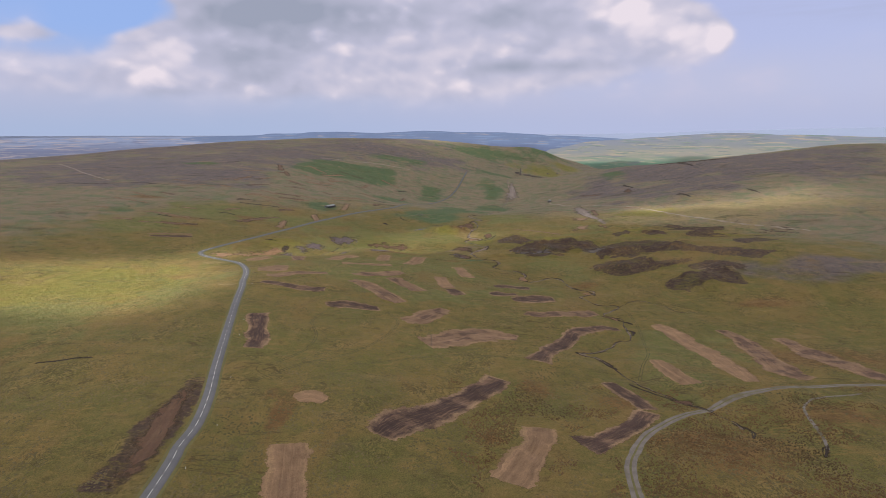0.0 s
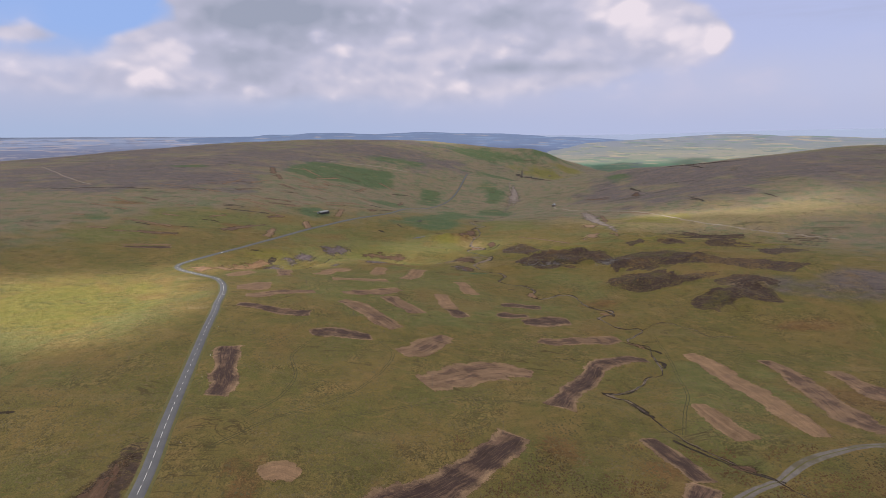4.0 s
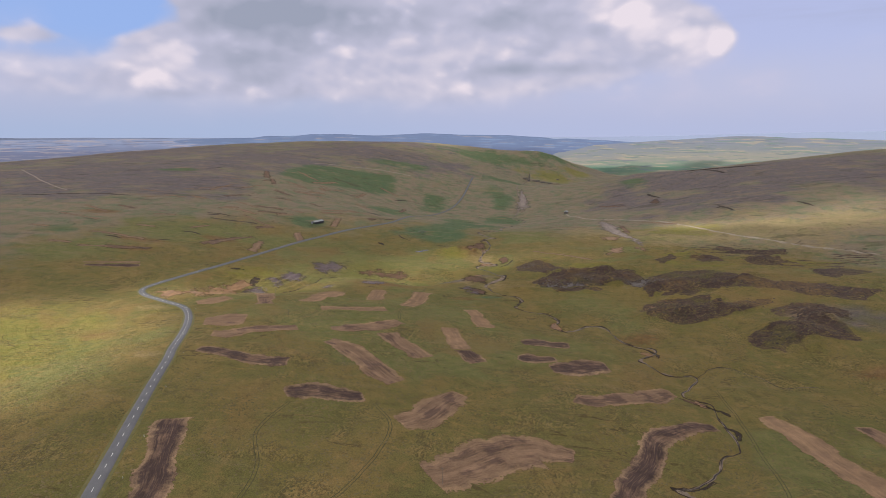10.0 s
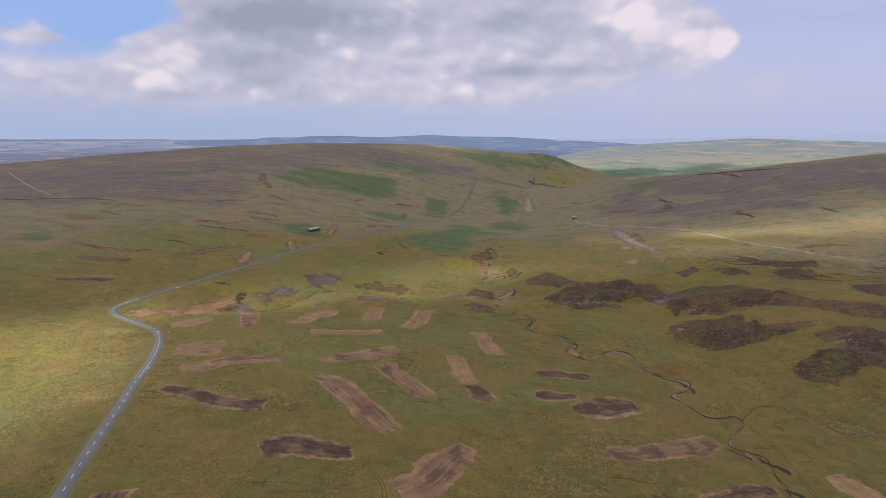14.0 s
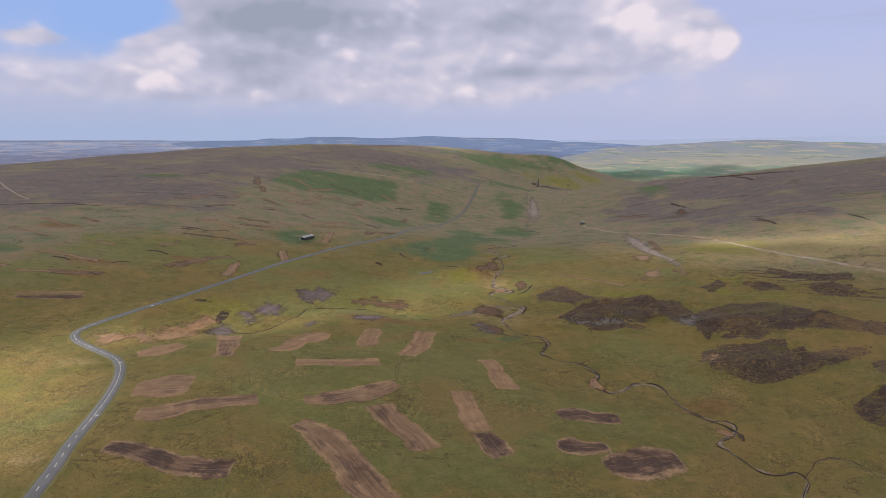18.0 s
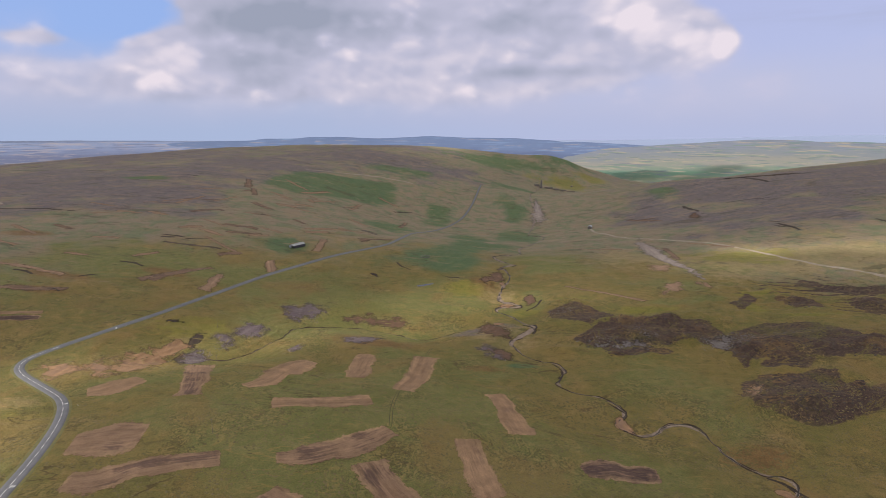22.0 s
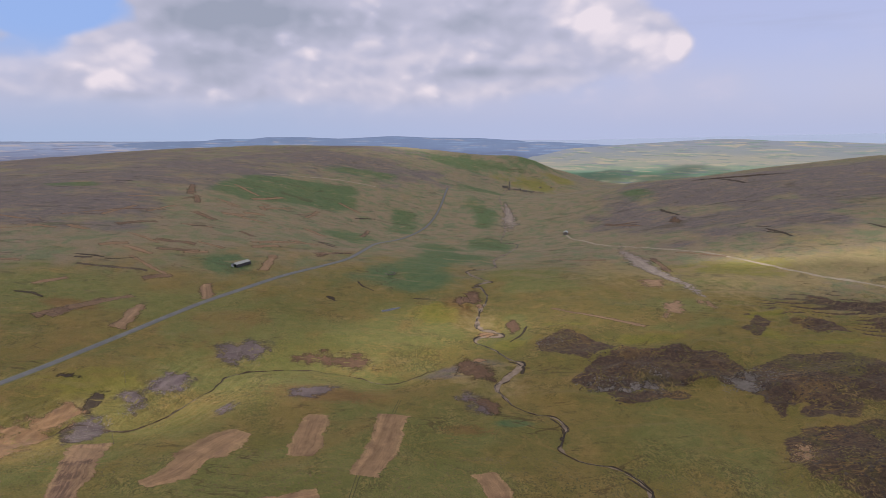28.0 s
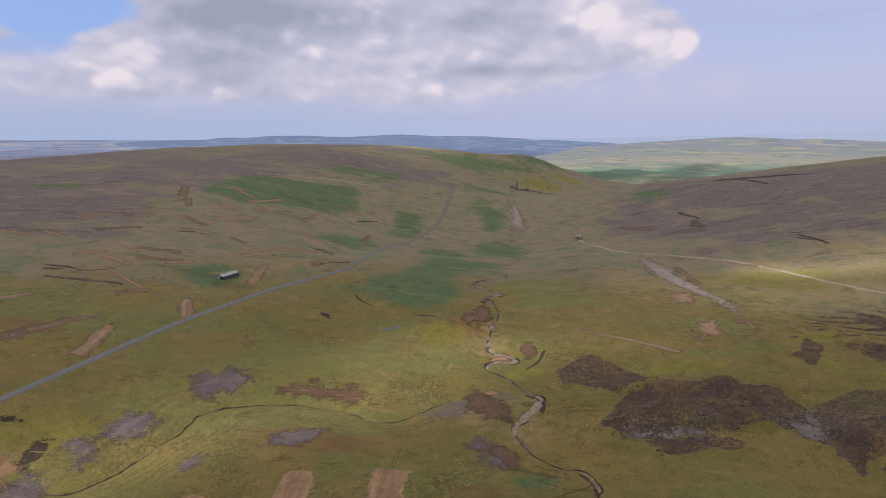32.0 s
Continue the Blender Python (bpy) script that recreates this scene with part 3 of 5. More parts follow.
BROOK = [(35, 813), (42, 795), (50, 783), (60, 777), (71, 773), (73, 760), (66, 742), (62, 733), (73, 721), (90, 715), (100, 701), (102, 692), (93, 678), (99, 666), (109, 663), (121, 673), (129, 677), (139, 676), (145, 664), (147, 642), (152, 629), (159, 621), (168, 619), (172, 613), (169, 605), (160, 597), (152, 592), (148, 586), (151, 581), (153, 575), (158, 559), (164, 556), (180, 561), (183, 557), (180, 550), (166, 533), (157, 518), (170, 508), (167, 490), (165, 474), (160, 449), (145, 439), (138, 427), (128, 416), (116, 407), (103, 403), (107, 399), (116, 396), (119, 385), (121, 376), (125, 357), (130, 340), (138, 325), (146, 312), (154, 302), (158, 290), (163, 283), (164, 273)]
SIDE_BROOK = [(183, 557), (196, 569), (208, 573), (219, 571), (224, 564), (234, 556), (239, 541), (251, 543), (270, 546)]
GULLY = [(-249, 743), (-238, 757), (-215, 752), (-203, 758), (-193, 776), (-185, 801), (-178, 820), (-176, 841), (-163, 858), (-139, 868), (-111, 871), (-86, 867), (-63, 853), (-47, 851), (-29, 862), (-9, 877)]
TRACK = [(70, 150), (79, 191), (85, 225), (93, 242), (103, 257), (119, 273), (137, 285), (155, 297), (175, 311), (202, 322), (231, 330), (275, 333), (351, 332), (457, 318)]
SPUR = [(260, 316), (230, 310), (217, 302), (208, 291), (201, 271), (196, 257), (191, 246)]
MINE_TRACK = [(289, 1545), (284, 1475), (299, 1375), (316, 1325), (359, 1260), (405, 1191), (434, 1118), (464, 1064), (486, 1038), (511, 1005), (548, 950), (600, 890)]


def lattice(ix, iy, seed):
    v = np.sin(ix * 127.1 + iy * 311.7 + seed * 74.7) * 43758.5453
    return v - np.floor(v)


def value_noise(x, y, size, seed):
    x, y = x / size, y / size
    ix, iy = np.floor(x), np.floor(y)
    u, v = x - ix, y - iy
    u, v = u * u * (3 - 2 * u), v * v * (3 - 2 * v)
    a, b = lattice(ix, iy, seed), lattice(ix + 1, iy, seed)
    c, d = lattice(ix, iy + 1, seed), lattice(ix + 1, iy + 1, seed)
    return (a * (1 - u) + b * u) * (1 - v) + (c * (1 - u) + d * u) * v


def fbm(x, y, size, seed, octaves=4):
    """Fractal noise about zero, within about half a unit."""
    total, amp = 0.0, 0.5
    for k in range(octaves):
        total = total + amp * (value_noise(x, y, size / 2 ** k, seed + k) - 0.5)
        amp *= 0.55
    return total * 1.6


def curve(pts, step):
    """A smooth line through the points, sampled about every step metres."""
    p = np.array(pts, float)
    p = np.vstack([2 * p[0] - p[1], p, 2 * p[-1] - p[-2]])
    out = []
    for i in range(1, len(p) - 2):
        n = max(2, int(np.linalg.norm(p[i + 1][:2] - p[i][:2]) / step))
        t = (np.arange(n) / n)[:, None]
        m0, m1 = (p[i + 1] - p[i - 1]) / 2, (p[i + 2] - p[i]) / 2
        out.append((2 * t**3 - 3 * t**2 + 1) * p[i] + (t**3 - 2 * t**2 + t) * m0 + (-2 * t**3 + 3 * t**2) * p[i + 1] + (t**3 - t**2) * m1)
    return np.vstack(out + [p[-2][None]])


def near_line(x, y, pts, reach):
    """Distance of each place from a line, where it is within reach."""
    line = curve(pts, 6.0)[:, :2]
    d = np.full(x.shape, 1e6)
    near = (x > line[:, 0].min() - reach) & (x < line[:, 0].max() + reach) & (y > line[:, 1].min() - reach) & (y < line[:, 1].max() + reach)
    px, py = x[near], y[near]
    best = np.full(px.shape, 1e12)
    for a, b in zip(line[:-1], line[1:]):
        ab = b - a
        k = np.clip(((px - a[0]) * ab[0] + (py - a[1]) * ab[1]) / (ab @ ab + 1e-9), 0, 1)
        best = np.minimum(best, (px - a[0] - k * ab[0]) ** 2 + (py - a[1] - k * ab[1]) ** 2)
    d[near] = np.sqrt(best)
    return d


# heather-grown spoil heaps: middle, half widths and height
LOBES = [(138, 822, 42, 16, 5), (194, 815, 15, 12, 4), (227, 773, 17, 22, 4), (230, 696, 40, 19, 4), (231, 681, 20, 13, 3), (279, 696, 26, 12, 3), (240, 745, 19, 7, 2), (272, 731, 16, 13, 2), (296, 626, 32, 23, 4.5), (344, 659, 15, 15, 3), (140, 865, 26, 12, 3), (111, 913, 29, 19, 3), (83, 798, 19, 5, 1.5)]
LOBES += [(126, 788, 10, 5, 2), (149, 783, 13, 5, 2), (164, 799, 24, 6, 1), (200, 849, 56, 18, 3), (291, 786, 70, 23, 4), (332, 753, 19, 24, 3), (350, 910, 21, 45, 3), (428, 891, 27, 45, 3), (289, 895, 12, 18, 2), (209, 864, 63, 16, 2)]
# grassy mounds and banks: a line along each, half width and height
HEAPS = [([(72, 862), (97, 867), (127, 858)], 15, 2.5), ([(-20, 1000), (0, 1003), (24, 998)], 22, 7.5), ([(-70, 968), (-20, 964), (10, 958)], 9, 2.5)]
RAKES = (440, 925, 140, 85)      # old hushes: parallel banks along the slope


def rake_wave(x, y):
    """Crests (1) and hollows (-1) of the parallel banks, and how strongly they show."""
    cx, cy, rx, ry = RAKES
    k = np.clip(1.5 - np.sqrt(((x - cx) / rx) ** 2 + ((y - cy) / ry) ** 2), 0, 1)
    return np.sin((y + 0.30 * (x - cx) + 26 * fbm(x, y, 70, 19)) * 0.42), k


def land(x, y):
    """Height of the ground."""
    z = np.full(x.shape, -12.0)
    for hx, hy, s, h in HILLS:
        z += h * np.exp(-((x - hx) ** 2 + (y - hy) ** 2) / (2 * s * s))
    far = np.clip((y - 900) / 1500, 0, 1)
    road, brook = near_line(x, y, ROAD, 30), np.minimum(near_line(x, y, STREAM, 60), near_line(x, y, BROOK, 60))
    side, gully = near_line(x, y, SIDE_BROOK, 40), near_line(x, y, GULLY, 50)
    rough = np.clip((road - 4) / 14, 0.05, 1)
    z += rough * (4.2 * fbm(x, y, 95, 3) + 0.9 * fbm(x, y, 17, 11) * (1 - 0.6 * far) + 0.5 * fbm(x, y, 6.5, 17, 2) + far * 9 * fbm(x, y, 420, 23))
    z -= 0.9 * np.exp(-(brook / 3.0) ** 2) + 3.0 * np.exp(-(brook / 20) ** 2) + 0.7 * np.exp(-(side / 2.8) ** 2) + 1.2 * np.exp(-(side / 14) ** 2)
    z -= 11.0 * np.exp(-(gully / 34) ** 2) + 1.6 * np.exp(-(gully / 4) ** 2)
    z += 0.5 * np.sin(gully * 0.9 + 5 * fbm(x, y, 40, 91)) * np.clip((gully - 3) / 6, 0, 1) * np.clip((44 - gully) / 12, 0, 1)
    for pts, half, h in HEAPS:
        d = near_line(x, y, pts, 70)
        z += h * np.exp(-(d / half) ** 2) * (1 + 1.2 * fbm(x, y, 16, 31))
    for cx, cy, rx, ry, h in LOBES:
        near = (np.abs(x - cx) < 2.5 * rx) & (np.abs(y - cy) < 2.5 * ry)
        d2 = ((x[near] - cx) / rx) ** 2 + ((y[near] - cy) / ry) ** 2
        z[near] += 1.5 * h * np.exp(-d2 ** 2) * (1 + 1.3 * fbm(x[near], y[near], 14, 31))
    wave, k = rake_wave(x, y)
    z += 1.6 * wave * k
    z += 60.0 * np.exp(-((x - 1500) ** 2 + (y - 2000) ** 2) / (2 * 300 ** 2)) - 150.0 * np.clip((y - 3200 + 650 * np.clip((x - 620) / 250, 0, 1)) / 700, 0, 1) ** 2
    return z


def depth_in(poly, x, y, reach=30.0):
    """How far each place lies inside a closed outline in plan (less than 0 outside)."""
    p = np.array(poly, float)
    d = np.full(x.shape, -reach)
    near = (x > p[:, 0].min() - reach) & (x < p[:, 0].max() + reach) & (y > p[:, 1].min() - reach) & (y < p[:, 1].max() + reach)
    px, py = x[near], y[near]
    best, odd = np.full(px.shape, reach ** 2), np.zeros(px.shape, bool)
    for a, b in zip(p, np.roll(p, -1, 0)):
        ab = b - a
        k = np.clip(((px - a[0]) * ab[0] + (py - a[1]) * ab[1]) / (ab @ ab + 1e-9), 0, 1)
        best = np.minimum(best, (px - a[0] - k * ab[0]) ** 2 + (py - a[1] - k * ab[1]) ** 2)
        if a[1] != b[1]:
            odd ^= ((a[1] > py) != (b[1] > py)) & (px < a[0] + ab[0] * (py - a[1]) / ab[1])
    d[near] = np.sqrt(best) * np.where(odd, 1, -1)
    return d


def axis(lo, a, b, hi, step, out_lo, out_hi):
    mid = np.arange(a, b + 0.1, step)
    parts = [mid]
    for start, end, grow, sign in ((a, lo, out_lo, -1), (b, hi, out_hi, 1)):
        p, s, side = start, step, []
        while (p - end) * sign < 0:
            s *= grow
            p += sign * s
            side.append(p)
        parts = [np.array(side[::-1])] + parts if sign < 0 else parts + [np.array(side)]
    return np.concatenate(parts)


XS = axis(-4700, -440, 440, 4700, 2.5, 1.045, 1.045)
YS = axis(-3000, 150, 960, 4880, 2.5, 1.06, 1.02)
GX, GY = np.meshgrid(XS, YS)
GZ = land(GX, GY)


def drape(x, y):
    """Height of the ground sheet itself at these places."""
    x, y = np.asarray(x, float), np.asarray(y, float)
    i = np.clip(np.searchsorted(XS, x) - 1, 0, len(XS) - 2)
    j = np.clip(np.searchsorted(YS, y) - 1, 0, len(YS) - 2)
    u, v = (x - XS[i]) / (XS[i + 1] - XS[i]), (y - YS[j]) / (YS[j + 1] - YS[j])
    a, b, c, d = GZ[j, i], GZ[j, i + 1], GZ[j + 1, i + 1], GZ[j + 1, i]
    return np.where(u >= v, a + u * (b - a) + v * (c - b), a + v * (d - a) + u * (c - d))


def sheet_mesh(name, verts, faces, mat, smooth=True):
    me = bpy.data.meshes.new(name)
    me.from_pydata(verts.tolist() if isinstance(verts, np.ndarray) else verts, [], faces.tolist() if isinstance(faces, np.ndarray) else faces)
    me.materials.append(mat)
    if smooth:
        me.polygons.foreach_set("use_smooth", np.ones(len(me.polygons), bool))
    me.update()
    return me


def grid_faces(rows, cols):
    k = np.arange(rows * cols).reshape(rows, cols)
    a, b, c, d = k[:-1, :-1].ravel(), k[:-1, 1:].ravel(), k[1:, 1:].ravel(), k[1:, :-1].ravel()
    return np.concatenate([np.stack([a, b, c], 1), np.stack([a, c, d], 1)])


# where the moor is green, straw-coloured, heathery (the far heather greyed by painted haze) or rushy: centre and half
# widths
GREEN = [(-150, 625, 80, 60), (-15, 690, 60, 60), (-338, 971, 190, 80), (-205, 911, 60, 50), (-131, 852, 130, 80), (-92, 952, 120, 60), (229, 913, 60, 14), (261, 970, 60, 30), (329, 1059, 60, 40), (122, 1089, 60, 70), (434, 804, 40, 14), (73, 940, 12, 26), (61, 909, 22, 8), (74, 972, 15, 18), (-86, 659, 170, 130), (161, 375, 26, 42), (150, 311, 20, 12), (188, 427, 26, 70), (235, 393, 16, 60), (50, 918, 28, 15), (-142, 681, 131, 80),
         (-237, 555, 18, 37), (-479, 820, 73, 55), (-323, 494, 110, 120), (-73, 576, 120, 70), (141, 722, 60, 60)]
STRAW = [(-212, 503, 14, 12), (-303, 583, 26, 16), (-287, 642, 22, 14), (-219, 502, 8, 8), (240, 1122, 64, 89), (-247, 778, 22, 29), (34, 835, 29, 32), (43, 967, 30, 40), (580, 1070, 300, 140)]
# far heather moor; its purple-grey also carries painted haze
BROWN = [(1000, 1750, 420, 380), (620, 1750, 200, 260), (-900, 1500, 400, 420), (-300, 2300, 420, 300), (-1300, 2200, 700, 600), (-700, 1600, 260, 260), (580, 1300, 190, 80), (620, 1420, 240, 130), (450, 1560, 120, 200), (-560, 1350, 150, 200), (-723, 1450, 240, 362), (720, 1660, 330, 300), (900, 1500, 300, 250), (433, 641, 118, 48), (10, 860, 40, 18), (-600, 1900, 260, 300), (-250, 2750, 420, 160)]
LUSH = [(39, 762, 13, 6), (545, 1820, 50, 70), (-700, 1530, 60, 30), (40, 1300, 70, 120), (130, 1500, 60, 130), (200, 2250, 160, 110), (-150, 1450, 50, 90), (-40, 1118, 60, 80), (-20, 1193, 50, 60), (-60, 1740, 40, 150), (-200, 2150, 120, 120), (150, 2760, 260, 120), (480, 2900, 160, 90), (-260, 1097, 40, 40), (10, 1450, 50, 90), (150, 1850, 50, 160), (-560, 905, 40, 30)]
FIELD = [(-453, 1592), (-439, 1855), (-366, 1885), (-244, 1909), (-205, 1926), (-192, 1766), (-225, 1697), (-304, 1658), (-378, 1586)]      # one enclosed green field on the hill
# heather on the old spoil heaps: outlines in plan
HEATH = [[(98, 817), (120, 850), (152, 870), (201, 858), (230, 845), (232, 823), (207, 805), (170, 809), (140, 804), (109, 808)],
         [(197, 722), (221, 739), (248, 738), (271, 730), (269, 697), (304, 711), (328, 707), (321, 696), (294, 686), (273, 683), (253, 674), (230, 667), (213, 668), (208, 681), (193, 693)],
         [(229, 759), (249, 766), (269, 758), (257, 745), (229, 746)]]
HEATH += [[(228, 820), (250, 827), (281, 838), (322, 829), (332, 789), (335, 761), (357, 753), (378, 743), (401, 723), (430, 700), (400, 680), (380, 694), (363, 706), (350, 726), (330, 737), (310, 751), (287, 761), (268, 768), (250, 768), (238, 766), (219, 756), (212, 769)],
          [(262, 628), (283, 637), (318, 655), (332, 652), (350, 641), (345, 612), (323, 621), (301, 612), (287, 610), (274, 604), (264, 608), (260, 619)],
          [(309, 678), (336, 689), (357, 679), (370, 661), (360, 649), (330, 659), (311, 665)]]
HEATH += [[(407, 908), (428, 913), (435, 878), (414, 845), (388, 846), (385, 864)], [(330, 908), (357, 903), (354, 877), (328, 874)], [(433, 811), (470, 817), (480, 777), (420, 751), (412, 767)], [(277, 895), (309, 927), (309, 913), (279, 882)],
          [(120, 798), (146, 801), (172, 792), (142, 785), (120, 785)], [(411, 1000), (447, 968), (493, 966), (481, 943), (429, 932), (399, 975)]]
HEATH += [[(83, 897), (113, 918), (129, 900), (149, 871), (118, 857), (85, 879)], [(-146, 190), (-133, 190), (-133, 240), (-140, 292), (-147, 292), (-150, 240)]]
RUSHY = [(-280, 552, 18, 12), (-98, 280, 5, 9), (-88, 249, 6, 16), (-347, 934, 30, 14), (-432, 887, 40, 12), (-422, 844, 34, 9), (-575, 1035, 40, 16), (137, 249, 46, 28), (224, 283, 34, 24), (330, 560, 40, 14), (23, 254, 10, 14), (105, 304, 14, 14), (301, 405, 60, 30), (169, 636, 30, 20), (-88, 261, 7, 32), (55, 316, 19, 26), (21, 1022, 22, 40), (-95, 803, 50, 20), (3, 754, 24, 10)]


# real moss by the heaps; sunlight painted as yellow-green on the sunny patches
MOSS_SUNLIT = [(188, 892, 60, 10), (289, 876, 16, 22), (232, 820, 14, 8), (-6, 985, 34, 22), (60, 905, 14, 16), (118, 935, 30, 9), (470, 862, 60, 12), (330, 852, 40, 8), (330, 930, 30, 10), (-250, 800, 34, 20), (-330, 515, 90, 100), (-420, 470, 80, 70), (430, 2620, 150, 80), (590, 2720, 90, 70), (-310, 590, 60, 60), (-370, 560, 120, 80), (400, 1110, 90, 40)]


def max_depth(outlines, x, y):
    best = depth_in(outlines[0], x, y)
    for p in outlines[1:]:
        best = np.maximum(best, depth_in(p, x, y))
    return best


def weight(places, seed, ragged=0.9, size=60):
    w = np.zeros(GX.shape)
    wob = ragged * fbm(GX, GY, size, seed)
    for cx, cy, rx, ry in places:
        d = np.sqrt(((GX - cx) / rx) ** 2 + ((GY - cy) / ry) ** 2)
        w = np.maximum(w, np.clip(1.25 - d + wob, 0, 1))
    return w


ground = new("ground", sheet_mesh("ground", np.stack([GX.ravel(), GY.ravel(), GZ.ravel()], 1), grid_faces(*GX.shape), MAT["ground"]))
tagged(ground, "rough olive and straw moorland grass rolling to the hills", "ground", kind="structure")
# by distance: how much haze-greyed heather colour the far ground takes
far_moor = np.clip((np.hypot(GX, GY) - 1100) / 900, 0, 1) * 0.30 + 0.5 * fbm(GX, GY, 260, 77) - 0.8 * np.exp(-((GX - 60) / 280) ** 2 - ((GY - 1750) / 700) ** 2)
lush = np.maximum(weight(LUSH, 71), np.clip(0.75 + depth_in(FIELD, GX, GY, 60.0) / 45 + 0.5 * fbm(GX, GY, 90, 71), 0, 1))
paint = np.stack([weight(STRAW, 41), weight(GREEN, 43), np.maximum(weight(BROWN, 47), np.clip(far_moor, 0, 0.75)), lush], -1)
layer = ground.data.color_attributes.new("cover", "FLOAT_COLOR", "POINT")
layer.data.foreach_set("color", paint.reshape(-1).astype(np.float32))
# painted haze on the grass, growing with distance
shifted = np.clip((np.hypot(GX * 1.6, GY) - 960) / 420, 0, 1)
layer = ground.data.attributes.new("shifted", "FLOAT", "POINT")
layer.data.foreach_set("value", shifted.ravel().astype(np.float32))
layer = ground.data.attributes.new("heath", "FLOAT", "POINT")
wave, k = rake_wave(GX, GY)
heath = np.clip(0.46 + max_depth(HEATH, GX, GY) / 16 + 0.55 * fbm(GX, GY, 24, 59), 0, 1)
heath = np.maximum(heath, np.clip(0.45 - 0.55 * wave, 0, 0.8) * np.clip(k * 1.6, 0, 1) * np.clip(0.6 + 1.6 * fbm(GX, GY, 60, 87), 0, 1))
layer.data.foreach_set("value", heath.ravel().astype(np.float32))
layer = ground.data.attributes.new("moss_sunlit", "FLOAT", "POINT")
layer.data.foreach_set("value", weight(MOSS_SUNLIT, 73).ravel().astype(np.float32))
layer = ground.data.attributes.new("rush", "FLOAT", "POINT")
layer.data.foreach_set("value", weight(RUSHY, 53).ravel().astype(np.float32))

# the distance: rows of hills with haze painted into their colours, each given by the bearing and height angle of its
# crest from over the moor, in degrees
LOOKOUT = Vector((-24.0, 468.0, 152.0))


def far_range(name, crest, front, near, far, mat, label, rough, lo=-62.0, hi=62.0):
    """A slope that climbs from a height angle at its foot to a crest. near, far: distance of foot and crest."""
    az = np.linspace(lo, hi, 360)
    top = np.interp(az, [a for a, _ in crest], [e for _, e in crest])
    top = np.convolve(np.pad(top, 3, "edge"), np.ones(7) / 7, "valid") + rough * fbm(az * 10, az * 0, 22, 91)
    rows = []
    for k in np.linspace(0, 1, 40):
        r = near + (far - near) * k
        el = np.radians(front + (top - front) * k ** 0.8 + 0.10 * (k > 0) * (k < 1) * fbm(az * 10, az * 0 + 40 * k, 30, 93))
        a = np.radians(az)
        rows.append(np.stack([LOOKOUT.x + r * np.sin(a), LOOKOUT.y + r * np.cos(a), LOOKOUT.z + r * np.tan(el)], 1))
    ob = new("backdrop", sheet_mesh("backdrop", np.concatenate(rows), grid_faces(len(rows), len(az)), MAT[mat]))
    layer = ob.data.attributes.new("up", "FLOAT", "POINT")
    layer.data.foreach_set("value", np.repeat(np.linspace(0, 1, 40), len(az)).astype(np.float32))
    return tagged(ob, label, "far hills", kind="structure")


far_range("horizon", [(-36.3, -0.69), (-23.9, -0.77), (2.4, -0.66), (14.9, -0.69), (25.4, -0.42), (34.5, -0.14), (40.7, 0.02)], -3.0, 4350, 4420, "horizon", "skyline far beyond the moor, pale with painted haze", 0.05)
far_range("lowland", [(-62.0, -0.85), (-22.0, -0.85)], -4.0, 3600, 4300, "lowland", "lowland with pale fields, lavender from painted haze", 0.03, -62.0, -17.0)
far_range("blue_ridge", [(-29.8, -1.37), (-28.4, -0.99), (-26.2, -0.84), (-20.5, -0.74), (-19.8, -0.58), (-15.9, -0.54), (-15.4, -0.4), (-12.1, -0.38), (-8.2, -0.55), (-5.4, -0.43), (-2.5, -0.29), (1, -0.43), (6.3, -0.48), (10.6, -0.7), (11.8, -0.92), (12.6, -0.81), (17.1, -1.01), (21.4, -1.26), (25.5, -1.43)], -4.6, 3700, 4250, "far", "flat-topped ridge on the horizon, dark blue from painted haze and cloud shade", 0.03, -29.8, 25.5)
far_range("pasture_hill", [(9.2, -2.88), (11.8, -1.89), (14.9, -1.59), (20.3, -1.15), (25.4, -0.77), (28.8, -0.54), (31.6, -0.52), (34, -0.68), (36.7, -0.65), (40.9, -0.79)], -6.4, 2950, 4150, "pasture", "green and tan pasture hill beyond the valley, pale with painted haze", 0.05, 9.2, 62.0)

# broken cloud behind the camera, between the sun and the moor; the sun comes through its gaps
DECK_Z = 2500.0
GAPS = [(-80, 650, 150, 90, -0.3), (-170, 830, 190, 80, 0.34), (170, 880, 150, 70, 0.35), (-130, 290, 170, 90, 0.4), (-355, 525, 115, 110, 2.4), (-560, 480, 150, 80, 1.8), (580, 1075, 270, 150, 0.72), (340, 1090, 120, 70, 0.8), (-20, 925, 170, 65, 0.4), (-270, 735, 120, 60, 0.95), (190, 400, 130, 170, -0.8), (330, 560, 150, 80, -0.8), (-550, 1080, 260, 200, 0.3), (-60, 1030, 70, 50, 0.3)]
shift = sun_way * (DECK_Z / sun_way.z)
cx, cy = np.meshgrid(np.arange(-2000, 2001, 25.0), np.arange(-300, 3601, 25.0))
deck = 0.95 + 0.8 * fbm(cx, cy, 420, 61) - 0.9 * np.clip((np.abs(cx) - 1600) / 400, 0, 1) - 0.5 * np.clip((cy - 1900) / 1400, 0, 1)
for gx, gy, rx, ry, k in GAPS:
    deck -= k * np.exp(-((cx - gx) / rx) ** 2 - ((cy - gy) / ry) ** 2)
full = np.clip(deck - 0.2, 0, 1.4)
px, py = cx + shift.x, cy + shift.y
under = np.stack([px, py, DECK_Z - 25 * np.sqrt(full) + 14 * fbm(cx, cy, 90, 67)], -1).reshape(-1, 3)
